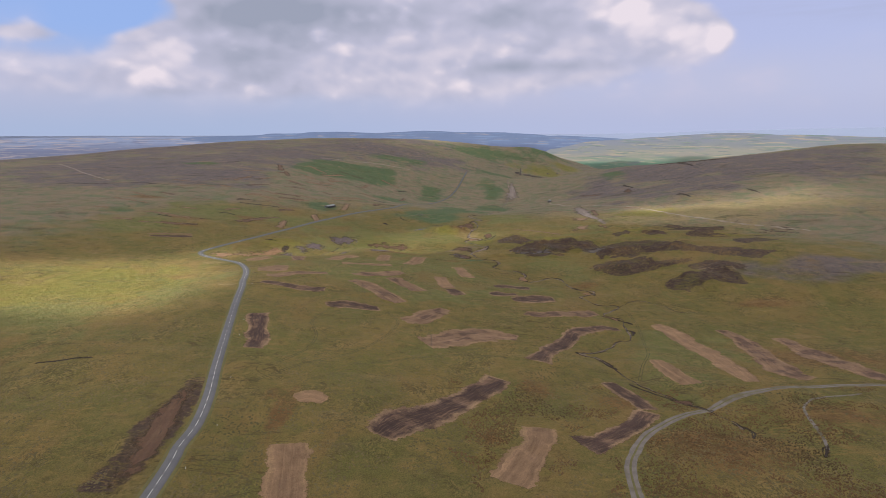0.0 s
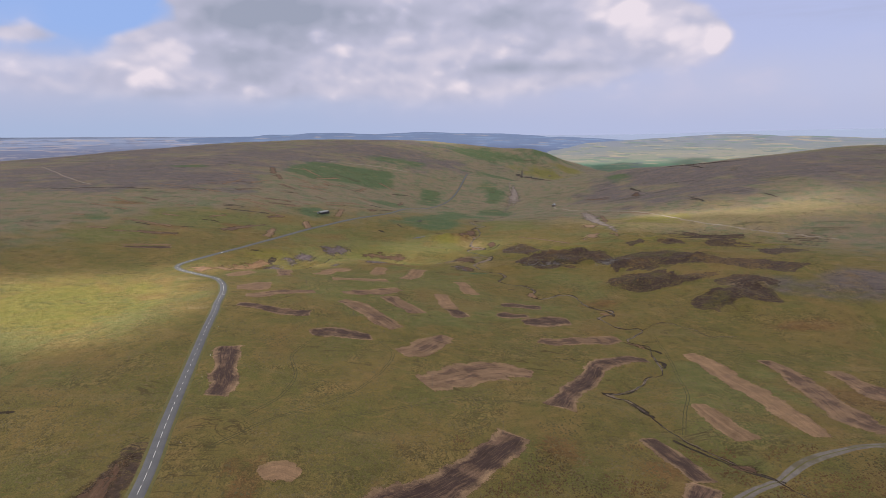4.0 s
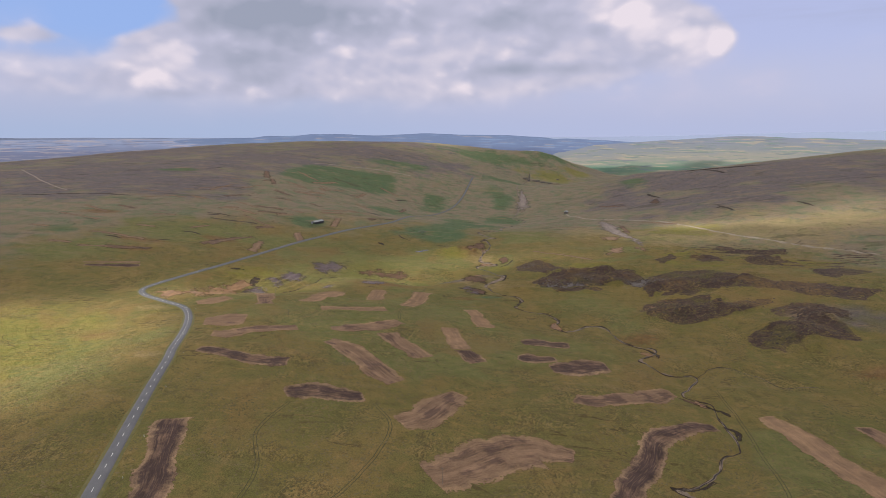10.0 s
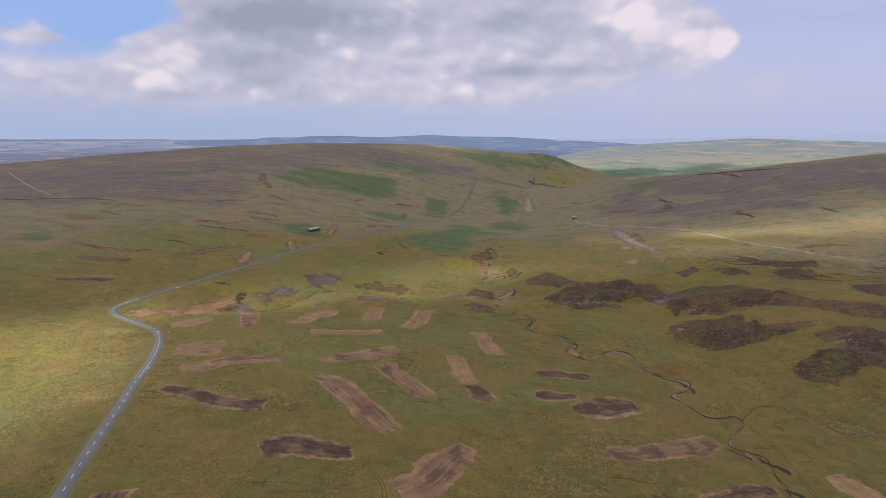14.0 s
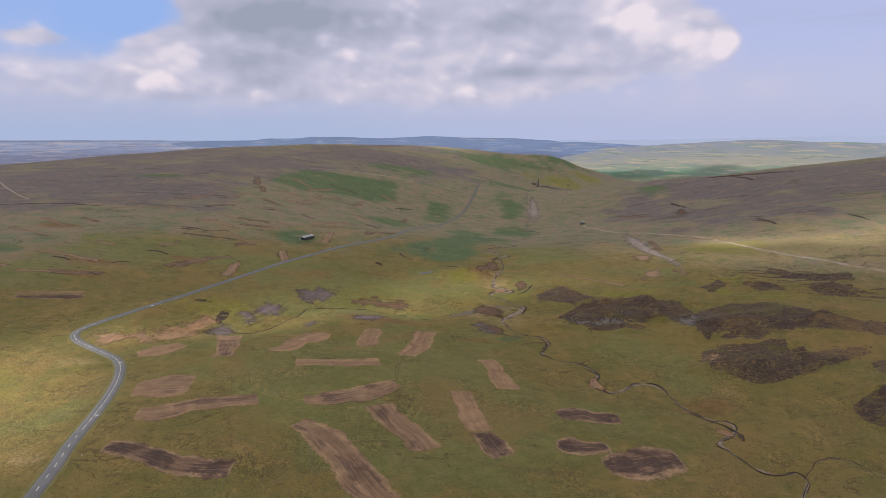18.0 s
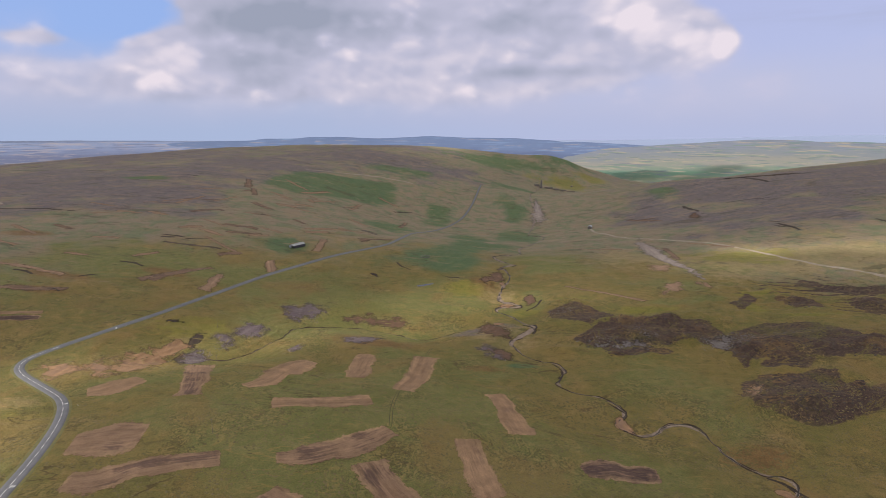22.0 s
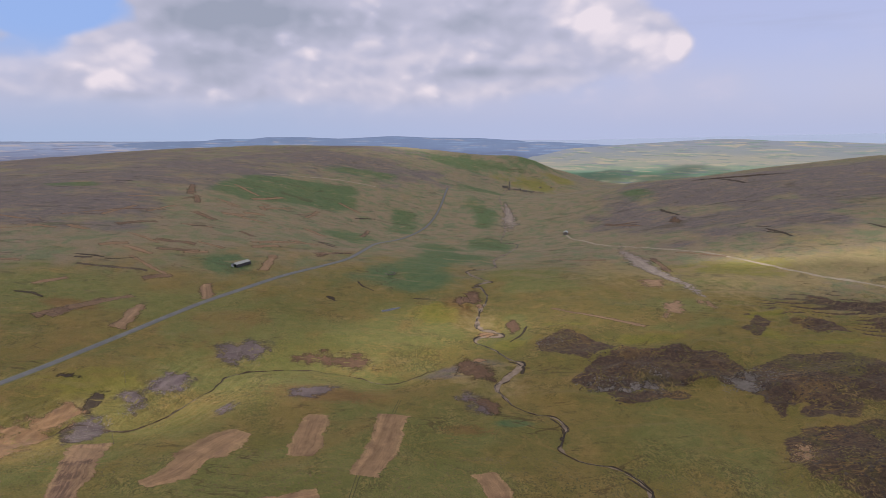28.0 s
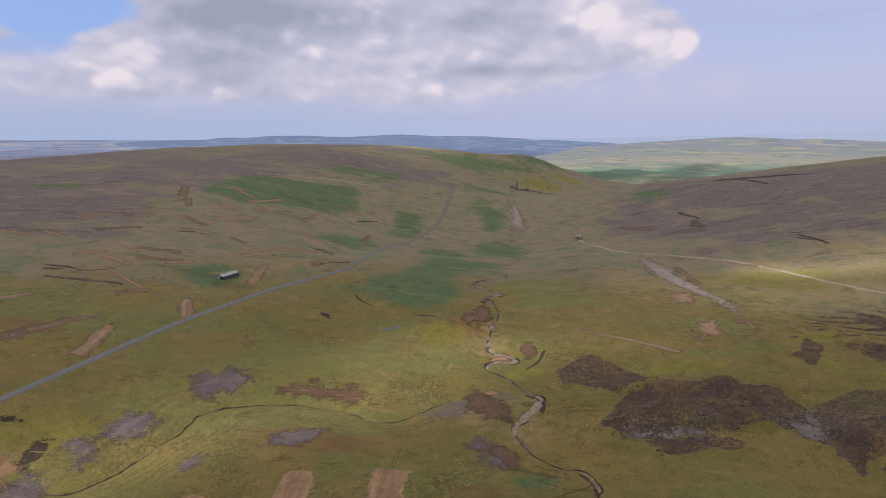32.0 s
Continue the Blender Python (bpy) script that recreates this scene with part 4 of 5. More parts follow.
over = np.stack([px, py, DECK_Z + 190 * np.sqrt(full) * (1 + 0.8 * fbm(cx, cy, 120, 71)) + 1], -1).reshape(-1, 3)
tri = grid_faces(*cx.shape)
tri = tri[(full.ravel()[tri] > 0).any(1)]
cloud = new("cloud", sheet_mesh("cloud", np.concatenate([under, over]), np.concatenate([tri[:, ::-1], tri + cx.size]), MAT["cloud"]))
layer = cloud.data.attributes.new("depth", "FLOAT", "POINT")
layer.data.foreach_set("value", np.tile(full.ravel(), 2).astype(np.float32))
tagged(cloud, "bank of broken white cloud high over the moor", "cloud", kind="stuff")

# ---- things on the moor ----
def part(name, me, parent, label=""):
    ob = new(name, me)
    ob.parent = parent
    return tagged(ob, label)


def box(bm, sx, sy, sz, m):
    return bmesh.ops.create_cube(bm, size=1.0, matrix=m @ Matrix.Diagonal((sx, sy, sz, 1)))["verts"]


def bm_mesh(name, bm, mat, bevel=0.0):
    if bevel:
        bmesh.ops.bevel(bm, geom=bm.edges[:], offset=bevel, segments=1, affect="EDGES")
    me = bpy.data.meshes.new(name)
    bm.to_mesh(me)
    bm.free()
    me.materials.append(mat)
    return me


def sides(line):
    """Unit normals to the left of a line."""
    t = np.gradient(line[:, :2], axis=0)
    t /= np.linalg.norm(t, axis=1)[:, None] + 1e-9
    return np.stack([-t[:, 1], t[:, 0]], 1)


def ribbon(name, line, offsets, lifts, mat, level=False):
    """A strip along a line with a cross-section of offsets (to the left) and lifts above the ground. level: flat across."""
    n = sides(line)
    rows = []
    mid = drape(line[:, 0], line[:, 1])
    for o, h in zip(offsets, lifts):
        p = line[:, :2] + n * np.asarray(o).reshape(-1, 1)
        z = mid if level else drape(p[:, 0], p[:, 1])
        rows.append(np.column_stack([p, z + h]))
    v = np.stack(rows[::-1], 1).reshape(-1, 3)
    return sheet_mesh(name, v, grid_faces(len(line), len(offsets)), mat)


# the road, with its verges and centre line
road_line = curve(ROAD, 2.0)
road = tagged(new("road"), "narrow grey asphalt moorland road with broken white centre line", "road", kind="structure")
part("carriageway", ribbon("carriageway", road_line, (3.25, 3.0, 1.5, 0, -1.5, -3.0, -3.25), (-0.1, 0.22, 0.27, 0.30, 0.27, 0.22, -0.1), MAT["asphalt"]), road)
wob = 0.7 * fbm(road_line[:, 0], road_line[:, 1], 9, 5)
part("verge", ribbon("verge", road_line, (4.6 + wob, 3.9, 3.1), (0.02, 0.16, 0.12), MAT["verge"]), road, "trampled grass verge")
part("verge", ribbon("verge", road_line, (-3.1, -3.9, -4.6 - wob), (0.12, 0.16, 0.02), MAT["verge"]), road, "trampled grass verge")
run = np.concatenate([[0], np.cumsum(np.linalg.norm(np.diff(road_line, axis=0), axis=1))])


def on_road(s):
    return np.stack([np.interp(s, run, road_line[:, 0]), np.interp(s, run, road_line[:, 1])], 1)


s = 120.0
while s < 1350:
    y = on_road(np.array([s]))[0, 1]
    length = 6.0 if (y < 330 or 530 < y < 730) else 3.0
    if y > 735:      # the centre line is worn away past the bend
        break
    seg = on_road(np.linspace(s, s + length, 4))
    part("centre_dash", ribbon("centre_dash", seg, (0.13, -0.13), (0.325, 0.325), MAT["paint"]), road, "white painted dash" if s < 121 else "")
    s += 9.0
for sy in (547, 641, 775):      # worn lettering on the carriageway, too far to read
    k = float(run[np.argmin(np.abs(road_line[:, 1] - sy))])
    for b in range(4):
        seg = on_road(np.linspace(k + 0.1, k + 1.9, 3))
        o = -2.1 + 0.55 * b
        part("road_marking", ribbon("road_marking", seg, (o, o - 0.36), (0.32, 0.32), MAT["paint"]), road, "worn white painted mark")

# stone tracks
def track(name, pts, half, label, mat="track"):
    line = curve(pts, 2.5)
    w = half * (1 + 0.5 * fbm(line[:, 0], line[:, 1], 14, 9))
    ob = new(name, ribbon(name, line, (w + 0.5, w, w * 0.35, 0, -w * 0.35, -w, -w - 0.5), (-0.1, 0.10, 0.10, 0.16, 0.10, 0.10, -0.1), MAT[mat]))
    return tagged(ob, label, "track", kind="structure")


farm = tagged(new("track"), "grey stone farm track with grassy middle", "track", kind="structure")
line = curve(TRACK, 2.0)
w = 2.3 * (1 + 0.4 * fbm(line[:, 0], line[:, 1], 14, 9))
mid = 0.35 + 0.25 * np.clip((250 - line[:, 1]) / 40, 0, 1) + 0.3 * fbm(line[:, 0], line[:, 1], 20, 17)
for sign in (1, -1):
    edges = [sign * w + sign * 0.5, sign * w, sign * (w + mid) / 2, sign * mid]
    part("wheel_rut", ribbon("wheel_rut", line, edges if sign > 0 else edges[::-1], (-0.1, 0.1, 0.07, 0.12) if sign > 0 else (0.12, 0.07, 0.1, -0.1), MAT["track"]), farm, "worn grey stone rut")
part("grass_middle", ribbon("grass_middle", line, (mid + 0.1, 0.0 * mid, -mid - 0.1), (0.10, 0.22, 0.10), MAT["verge"]), farm, "grassy middle of the track")
track("track", SPUR, 0.65, "narrow worn footpath looping off the track")


def ruts(pts):
    """Twin wheel marks across the grass."""
    line = curve(pts, 2.0)
    ob = tagged(new("vehicle_ruts"), "faint twin wheel ruts pressed into moor grass", "wheel ruts", "wheel ruts over the moor", kind="structure")
    for o in (0.85, -0.85):
        wob = 0.25 * fbm(line[:, 0], line[:, 1], 7, 3)
        part("wheel_rut", ribbon("wheel_rut", line, (o + 0.22 + wob, o, o - 0.22 + wob), (0.03, 0.05, 0.03), MAT["rut"]), ob)


ruts(((183, 527), (179, 488), (168, 440), (158, 402), (143, 372), (132, 347)))
ruts(((-38, 796), (-44, 764), (-52, 732), (-56, 699), (-58, 663), (-56, 636)))
ruts(((-111, 327), (-101, 356), (-101, 389), (-112, 422), (-105, 456)))
ruts(((-115, 292), (-95, 330), (-72, 353), (-53, 389), (-43, 438), (-56, 467)))
ruts(((-62, 338), (-31, 355), (11, 375), (44, 376)))
track("track", MINE_TRACK, 2.4, "pale stone track over the far moor", "pale_track")

# streams
def stream(pts, bed, water, label, bank=0.55):
    line = curve(pts, 2.0)
    ob = tagged(new("stream"), label, "stream", kind="structure")
    line[:, 0] += 1.8 * fbm(line[:, 0], line[:, 1], 8, 51)
    line[:, 1] += 1.8 * fbm(line[:, 0], line[:, 1], 8, 57)
    along = np.gradient(line[:, :2], axis=0)
    way = np.unwrap(np.arctan2(along[:, 1], along[:, 0]))
    bend = np.convolve(np.gradient(way) / 2.0, np.ones(5) / 5, "same")      # turn to the left for each metre
    w = bed * np.clip(1 + 3.5 * fbm(line[:, 0], line[:, 1], 16, 13), 0.45, 2.0)
    bar = 34 * bed * np.clip(0.5 + 3 * fbm(line[:, 0], line[:, 1], 40, 43), 0, 1.4)
    wl, wr = w + bar * np.clip(bend - 0.04, 0, 0.16), w + bar * np.clip(-bend - 0.04, 0, 0.16)
    part("gravel_bed", ribbon("gravel_bed", line, (wl, wl * 0.5, -wr * 0.5, -wr), (0.12, 0.10, 0.10, 0.12), MAT["gravel"]), ob, "pale gravel bed")
    drift = np.clip(-bend * 9, -1, 1) * w * 0.7 + 0.5 * fbm(line[:, 0], line[:, 1], 8, 19)
    ww = water * (1 + 1.2 * fbm(line[:, 0], line[:, 1], 10, 29))
    part("water", ribbon("water", line, (drift + ww, drift, drift - ww), (0.17, 0.16, 0.17), MAT["water"]), ob, "dark peaty water")
    # peat banks; their dark colour also draws the shadow line along the bed
    for sign in (1, -1):
        k = np.clip(fbm(line[:, 0], line[:, 1], 11, 37 + sign) * 3.5 - sign * bend * 9 + 0.1, 0.0, 1.0)
        o = [sign * ((wl if sign > 0 else wr) + a * (0.1 + 0.9 * k)) for a in (-0.1, 0.2 * bank, 0.55 * bank, bank)]
        h = [0.05, 1.3 * bank * k, 1.2 * bank * k, -0.1]
        me = ribbon_var("bank", line, o, h, MAT["peat"], sign)
        part("bank", me, ob, "undercut peat bank, its shadow put into the dark colour")
    return ob


def run_of(line):
    return np.concatenate([[0], np.cumsum(np.linalg.norm(np.diff(line[:, :2], axis=0), axis=1))])


def ribbon_var(name, line, offsets, lifts, mat, sign):
    n = sides(line)
    rows = []
    for o, h in zip(offsets, lifts):
        p = line[:, :2] + n * np.asarray(o).reshape(-1, 1)
        rows.append(np.column_stack([p, drape(p[:, 0], p[:, 1]) + np.asarray(h)]))
    if sign > 0:
        rows = rows[::-1]
    return sheet_mesh(name, np.stack(rows[::-1] if sign > 0 else rows[::-1], 1).reshape(-1, 3), grid_faces(len(line), len(offsets)), mat)


stream(STREAM, 1.5, 0.6, "winding moorland stream with gravel bed in the far valley")
bend_at = BROOK.index((183, 557))
stream(BROOK[:bend_at + 1], 0.8, 0.42, "winding dark moorland stream between peat banks")
stream(BROOK[bend_at:], 0.42, 0.3, "narrow moorland brook half hidden in rushes", 0.42)
stream(SIDE_BROOK, 0.15, 0.16, "narrow side stream cut into peat", 0.25)
stream(GULLY, 0.25, 0.2, "thin stream at the bottom of a grassy gully")


# mown and burnt strips, scree and heather, each a patch laid over the ground
WILD = ("earth", "spoil", "scree", "scarp", "heather", "rubble")


LAID = []


def strip(name, kind, stations, label, category, lift=0.14, furrow=0.07, group="", kind_tag="", swaths=False):
    stations = [list(s) for s in stations]
    if kind not in WILD:      # cut ends stay nearly as wide as the strip
        stations[0][2], stations[-1][2] = max(stations[0][2], 0.6 * stations[1][2]), max(stations[-1][2], 0.6 * stations[-2][2])
    LAID.append([(a, b, c) for a, b, c in stations])
    line = curve(stations, 1.5)
    n, s = sides(line), run_of(line)
    half = np.maximum(line[:, 2] / 2, 1.5) * (1.25 if kind in WILD else 1.06)
    m = int(np.clip(half.max() / 0.9, 6, 26)) * 2 + 1
    k = np.linspace(1, -1, m)
    total = s[-1]
    end = np.minimum(s, total - s)
    left, right = (1 + 0.55 * fbm(line[:, 0], line[:, 1], 13, seed) for seed in (3, 8))
    grow = np.where(k[None, :] > 0, left[:, None], right[:, None])
    p = line[:, None, :2] + n[:, None, :] * (half[:, None] * grow * k[None, :])[..., None]
    x, y = p[..., 0], p[..., 1]
    if kind in WILD:
        edge = np.sqrt(k[None, :] ** 2 + (np.abs(2 * s / total - 1) ** 2.5)[:, None])
    else:
        reach = np.minimum(5.0, np.minimum(half, total / 2))
        edge = np.maximum(np.abs(k)[None, :], 1 - (end / reach)[:, None])
    across = (half[:, None] * k[None, :])
    z = drape(x, y) + lift * np.clip((1 - edge) * 6, 0.25, 1) + furrow * np.clip(1 - edge, 0, 0.5) * (np.sin(across * 2.1 + 2 * fbm(x, y, 12, 5)) + 1.5 * fbm(x, y, 3, 7, 2))
    uv = np.stack(np.broadcast_arrays(s[:, None], across), -1)

    def laid(lo, hi):
        """One mesh from a run of columns."""
        me = sheet_mesh(name, np.stack([x, y, z], -1)[:, lo:hi].reshape(-1, 3), grid_faces(len(line), hi - lo), MAT[kind])
        a = me.attributes.new("edge", "FLOAT", "POINT")
        a.data.foreach_set("value", edge[:, lo:hi].ravel().astype(np.float32))
        loops = np.empty(len(me.loops), int)
        me.loops.foreach_get("vertex_index", loops)
        me.uv_layers.new(name="run").data.foreach_set("uv", uv[:, lo:hi].reshape(-1, 2)[loops].ravel())
        return me

    if not swaths:
        return tagged(new(name, laid(0, m)), label, category, group, kind_tag)
    ob = tagged(new(name), label, category, group)
    count = int(np.clip(round(2 * half.mean() / 2.9), 2, 12))
    cuts = np.linspace(0, m - 1, count + 1).round().astype(int)
    for lo, hi in zip(cuts[:-1], cuts[1:]):
        part("swath", laid(lo, hi + 1), ob)
    return ob


def patch(name, kind, outline, label, category, lift=0.12, soft=17.0, thin=0.66, kind_tag=""):
    """Bare ground, scree or gravel within an outline in plan."""
    p = np.array(outline, float)
    x, y = np.meshgrid(np.arange(p[:, 0].min() - 12, p[:, 0].max() + 13, 1.5), np.arange(p[:, 1].min() - 12, p[:, 1].max() + 13, 1.5))
    edge = np.clip(thin - depth_in(outline, x, y) / soft - 0.7 * fbm(x, y, 11, 83), 0, 1.8)
    z = drape(x, y) + lift * np.clip((1.3 - edge) * 2, 0.2, 1) + 0.5 * fbm(x, y, 5, 85, 2) * np.clip(1 - edge, 0, 0.5)
    tri = grid_faces(*x.shape)
    tri = tri[(edge.ravel()[tri] < 1.35).all(1)]
    used, back = np.unique(tri, return_inverse=True)
    me = sheet_mesh(name, np.stack([x, y, z], -1).reshape(-1, 3)[used], back.reshape(-1, 3), MAT[kind])
    me.attributes.new("edge", "FLOAT", "POINT").data.foreach_set("value", edge.ravel()[used].astype(np.float32))
    loops = np.empty(len(me.loops), int)
    me.loops.foreach_get("vertex_index", loops)
    me.uv_layers.new(name="run").data.foreach_set("uv", np.stack([y, x], -1).reshape(-1, 2)[used][loops].ravel())
    return tagged(new(name, me), label, category, kind=kind_tag)


def cut(kind, *stations):
    words = {"pale": "pale straw strip of freshly mown moor grass", "brown": "brown strip of cut heather with straw edges",
             "dark": "dark strip of bare burnt peat with straw fringe"}
    look_of = kind + "_far" if stations[0][1] > 830 else kind       # old cuts on the far moor have weathered
    return strip("mown_strip", look_of, stations, words[kind], "mown strip", group="strips cut in the moor", swaths=True)


cut("dark", (-156, 423, 19), (-146, 391, 17), (-138, 368, 17), (-134, 346, 14))
cut("pale", (-85, 274, 10), (-78, 279, 17), (-68, 276, 8))
cut("pale", (-66, 186, 20), (-70, 205, 20), (-76, 232, 20))
cut("dark", (-34, 245, 19), (-23, 264, 27), (-7, 280, 26), (12, 303, 21), (35, 334, 20))
cut("pale", (27, 214, 23), (37, 233, 20), (45, 249, 18), (49, 268, 18))
cut("dark", (69, 248, 27), (84, 256, 15), (102, 271, 13), (117, 289, 15))
cut("dark", (107, 339, 11), (114, 316, 17), (118, 291, 14))
cut("brown", (-20, 394, 31), (-4, 404, 36), (14, 418, 38), (35, 430, 41), (45, 428, 24), (58, 424, 4))
cut("dark", (65, 371, 18), (80, 400, 15), (98, 424, 16), (109, 446, 17), (123, 458, 14), (142, 468, 14), (158, 474, 8))
cut("brown", (73, 496, 12), (83, 493, 16), (107, 500, 17), (127, 507, 21), (142, 518, 19), (150, 521, 8))
cut("pale", (157, 387, 11), (159, 363, 18), (163, 336, 16))
cut("pale", (197, 490, 10), (204, 463, 21), (208, 422, 22), (207, 381, 19), (204, 338, 13))
cut("brown", (256, 481, 11), (258, 447, 21), (250, 399, 22), (242, 362, 25), (252, 347, 13))
cut("brown", (297, 463, 8), (300, 432, 23), (300, 398, 29), (302, 369, 22), (299, 345, 15))
cut("brown", (-39, 445, 11), (-25, 455, 27), (-15, 472, 25), (-3, 490, 6))
cut("dark", (-111, 466, 6), (-99, 472, 20), (-84, 471, 21), (-72, 471, 18), (-63, 474, 6))
cut("dark", (-187, 517, 11), (-176, 516, 15), (-161, 512, 15), (-146, 507, 15), (-129, 508, 17), (-120, 509, 15))
cut("brown", (-105, 558, 10), (-87, 547, 21), (-69, 527, 22), (-56, 507, 22), (-45, 497, 18))
cut("brown", (-216, 590, 24), (-201, 595, 37), (-183, 599, 33))
cut("brown", (-194, 554, 15), (-180, 558, 22), (-165, 569, 20), (-150, 577, 18), (-135, 584, 18))
cut("brown", (-109, 587, 11), (-92, 593, 19), (-74, 609, 21), (-55, 631, 15))
cut("brown", (-63, 594, 23), (-51, 576, 20), (-39, 561, 19), (-31, 546, 21))
cut("pale", (-11, 633, 17), (-6, 604, 17), (1, 576, 17))
cut("dark", (2, 575, 16), (7, 559, 17), (12, 549, 19))
cut("pale", (11, 702, 16), (18, 674, 18), (24, 644, 20))
cut("pale", (-41, 774, 24), (-46, 731, 20), (-53, 692, 17))
cut("pale", (-91, 768, 18), (-91, 739, 19), (-92, 712, 20))
cut("pale", (-132, 649, 17), (-103, 658, 18), (-72, 670, 19))
cut("pale", (-158, 674, 9), (-147, 691, 18), (-139, 721, 27), (-130, 739, 9))
cut("brown", (-212, 727, 22), (-195, 682, 17), (-187, 654, 18))
cut("pale", (-253, 656, 17), (-240, 665, 25), (-231, 682, 8))
cut("dark", (53, 611, 3), (68, 614, 22), (81, 612, 21), (96, 611, 7))
cut("dark", (44, 568, 9), (53, 566, 22), (63, 567, 17), (76, 569, 6))
cut("dark", (67, 547, 6), (81, 550, 29), (101, 559, 34), (115, 560, 11))
cut("pale", (-283, 891, 15), (-293, 954, 14))
cut("pale", (-243, 987, 18), (-260, 1031, 18))
cut("pale", (-212, 1083, 14), (-217, 1157, 15))
cut("brown", (-350, 903, 14), (-337, 941, 14), (-310, 976, 11))
cut("brown", (-300, 1042, 14), (-325, 1022, 14))
cut("pale", (-164, 1174, 12), (-134, 1218, 11))
cut("pale", (-256, 1187, 16), (-222, 1212, 16))
cut("pale", (-342, 1435, 26), (-307, 1452, 24))
cut("brown", (-466, 1515, 18), (-499, 1612, 16))
cut("pale", (-251, 1535, 10), (-245, 1645, 9))
cut("brown", (-132, 1464, 12), (-127, 1566, 10))

cut("pale", (-632, 1072, 9), (-570, 1036, 6))
cut("pale", (-630, 1009, 9), (-546, 974, 8))
cut("pale", (-501, 908, 11), (-429, 889, 10))
cut("brown", (-458, 840, 12), (-400, 850, 13))
cut("dark", (-437, 770, 9), (-379, 786, 11))
cut("pale", (-444, 780, 6), (-385, 797, 7))
cut("brown", (-359, 900, 13), (-328, 960, 13))
cut("brown", (-583, 1086, 9), (-541, 1068, 9))
cut("pale", (-369, 1087, 7), (-305, 1039, 7))
cut("dark", (-421, 1065, 7), (-400, 1067, 7))
cut("dark", (-407, 1046, 6), (-329, 1047, 7))
cut("pale", (-497, 1035, 9), (-459, 1038, 9))
cut("pale", (-422, 1117, 15), (-394, 1137, 15))
cut("brown", (-375, 1164, 14), (-320, 1165, 14))
cut("pale", (-367, 1394, 20), (-331, 1411, 20))
cut("pale", (-322, 1122, 13), (-294, 1136, 12))
cut("pale", (-436, 1687, 12), (-365, 1626, 13))
cut("brown", (-456, 1517, 15), (-426, 1447, 14))
cut("pale", (-369, 1583, 15), (-326, 1678, 14))
cut("pale", (-221, 1265, 16), (-175, 1256, 16))
cut("pale", (-338, 1538, 15), (-323, 1502, 15))
cut("brown", (-459, 1230, 20), (-419, 1272, 18))
cut("pale", (-409, 975, 10), (-388, 1003, 10))
cut("dark", (-186, 1294, 9), (-147, 1260, 8))
cut("pale", (-217, 1770, 15), (-160, 1728, 16))
cut("pale", (118, 986, 5), (194, 917, 8))
cut("brown", (321, 1204, 12), (307, 1111, 11))
cut("pale", (193, 1241, 10), (255, 1206, 11))
cut("pale", (366, 1222, 7), (416, 1169, 8))
cut("brown", (389, 1601, 14), (426, 1492, 14))

# smaller old cuts on the far moor: middle, length, slant
for x, y, long, slant in ((-530, 1299, 60, 0.9), (-494, 1198, 40, -0.5), (-391, 1168, 56, -0.7), (-371, 1111, 46, -0.5), (-453, 1487, 16, 3.0), (-389, 1502, 56, -0.5), (-381, 1353, 50, -0.9), (-314, 1387, 60, -0.3),
                          (-310, 1564, 42, 0.9), (-258, 1573, 34, 1.6), (-285, 1268, 30, -0.8), (-232, 1236, 64, 0.7), (-304, 1170, 40, -0.4), (-330, 1129, 50, 0.3), (-206, 1389, 44, -0.9), (-144, 1205, 50, 0.8),
                          (-203, 1534, 24, 0.8), (-337, 1566, 18, 0.0), (-361, 1274, 50, 0.0), (-521, 1448, 44, 0.8), (-480, 1345, 70, 0.5), (-560, 1180, 60, 0.4), (-610, 1240, 50, -0.3)):
    wide = 11 + 5 * math.sin(x)
    cut("brown" if int(x) % 3 == 0 else "pale", (x - long / 2, y - slant * long / 2, wide), (x + long / 2, y + slant * long / 2, wide))

for outline in ([(-198, 888), (-160, 912), (-154, 891), (-170, 871), (-187, 856)], [(-229, 782), (-227, 792), (-217, 796), (-210, 781), (-217, 770)], [(-222, 812), (-215, 826), (-200, 833), (-194, 819), (-201, 804), (-213, 797)],
                [(-234, 735), (-241, 759), (-233, 769), (-223, 758), (-217, 750), (-216, 730), (-224, 723)], [(-161, 780), (-152, 784), (-147, 773), (-154, 769)], [(-120, 798), (-105, 815), (-87, 822), (-88, 803), (-107, 790)]):
    patch("scree_slope", "scree", outline, "blue-grey scree of old mine waste on the bank", "scree", thin=0.88, kind_tag="stuff")
for outline in ([(206, 807), (224, 824), (245, 809), (222, 785), (209, 785)], [(96, 812), (124, 806), (158, 809), (177, 807), (151, 801), (104, 805)]):
    patch("scree_slope", "rubble", outline, "pale grey stones at the foot of a heather heap", "scree", thin=0.88, kind_tag="stuff")
patch("scree_slope", "scree", [(8, 811), (2, 795), (14, 780), (27, 774), (28, 786), (20, 802)], "grey scree of old mine waste beside the stream", "scree", thin=0.88, kind_tag="stuff")
for outline in ([(-277, 724), (-276, 738), (-270, 746), (-263, 759), (-252, 771), (-245, 767), (-246, 756), (-251, 745), (-245, 719), (-246, 702), (-251, 689), (-265, 709)], [(-310, 694), (-313, 709), (-301, 705), (-287, 686), (-297, 685)], [(-278, 697), (-286, 714), (-276, 708), (-257, 686), (-263, 684)]):
    patch("bare_scarp", "scarp", outline, "eroded pinkish clay scarp at the gully edge", "scarp")
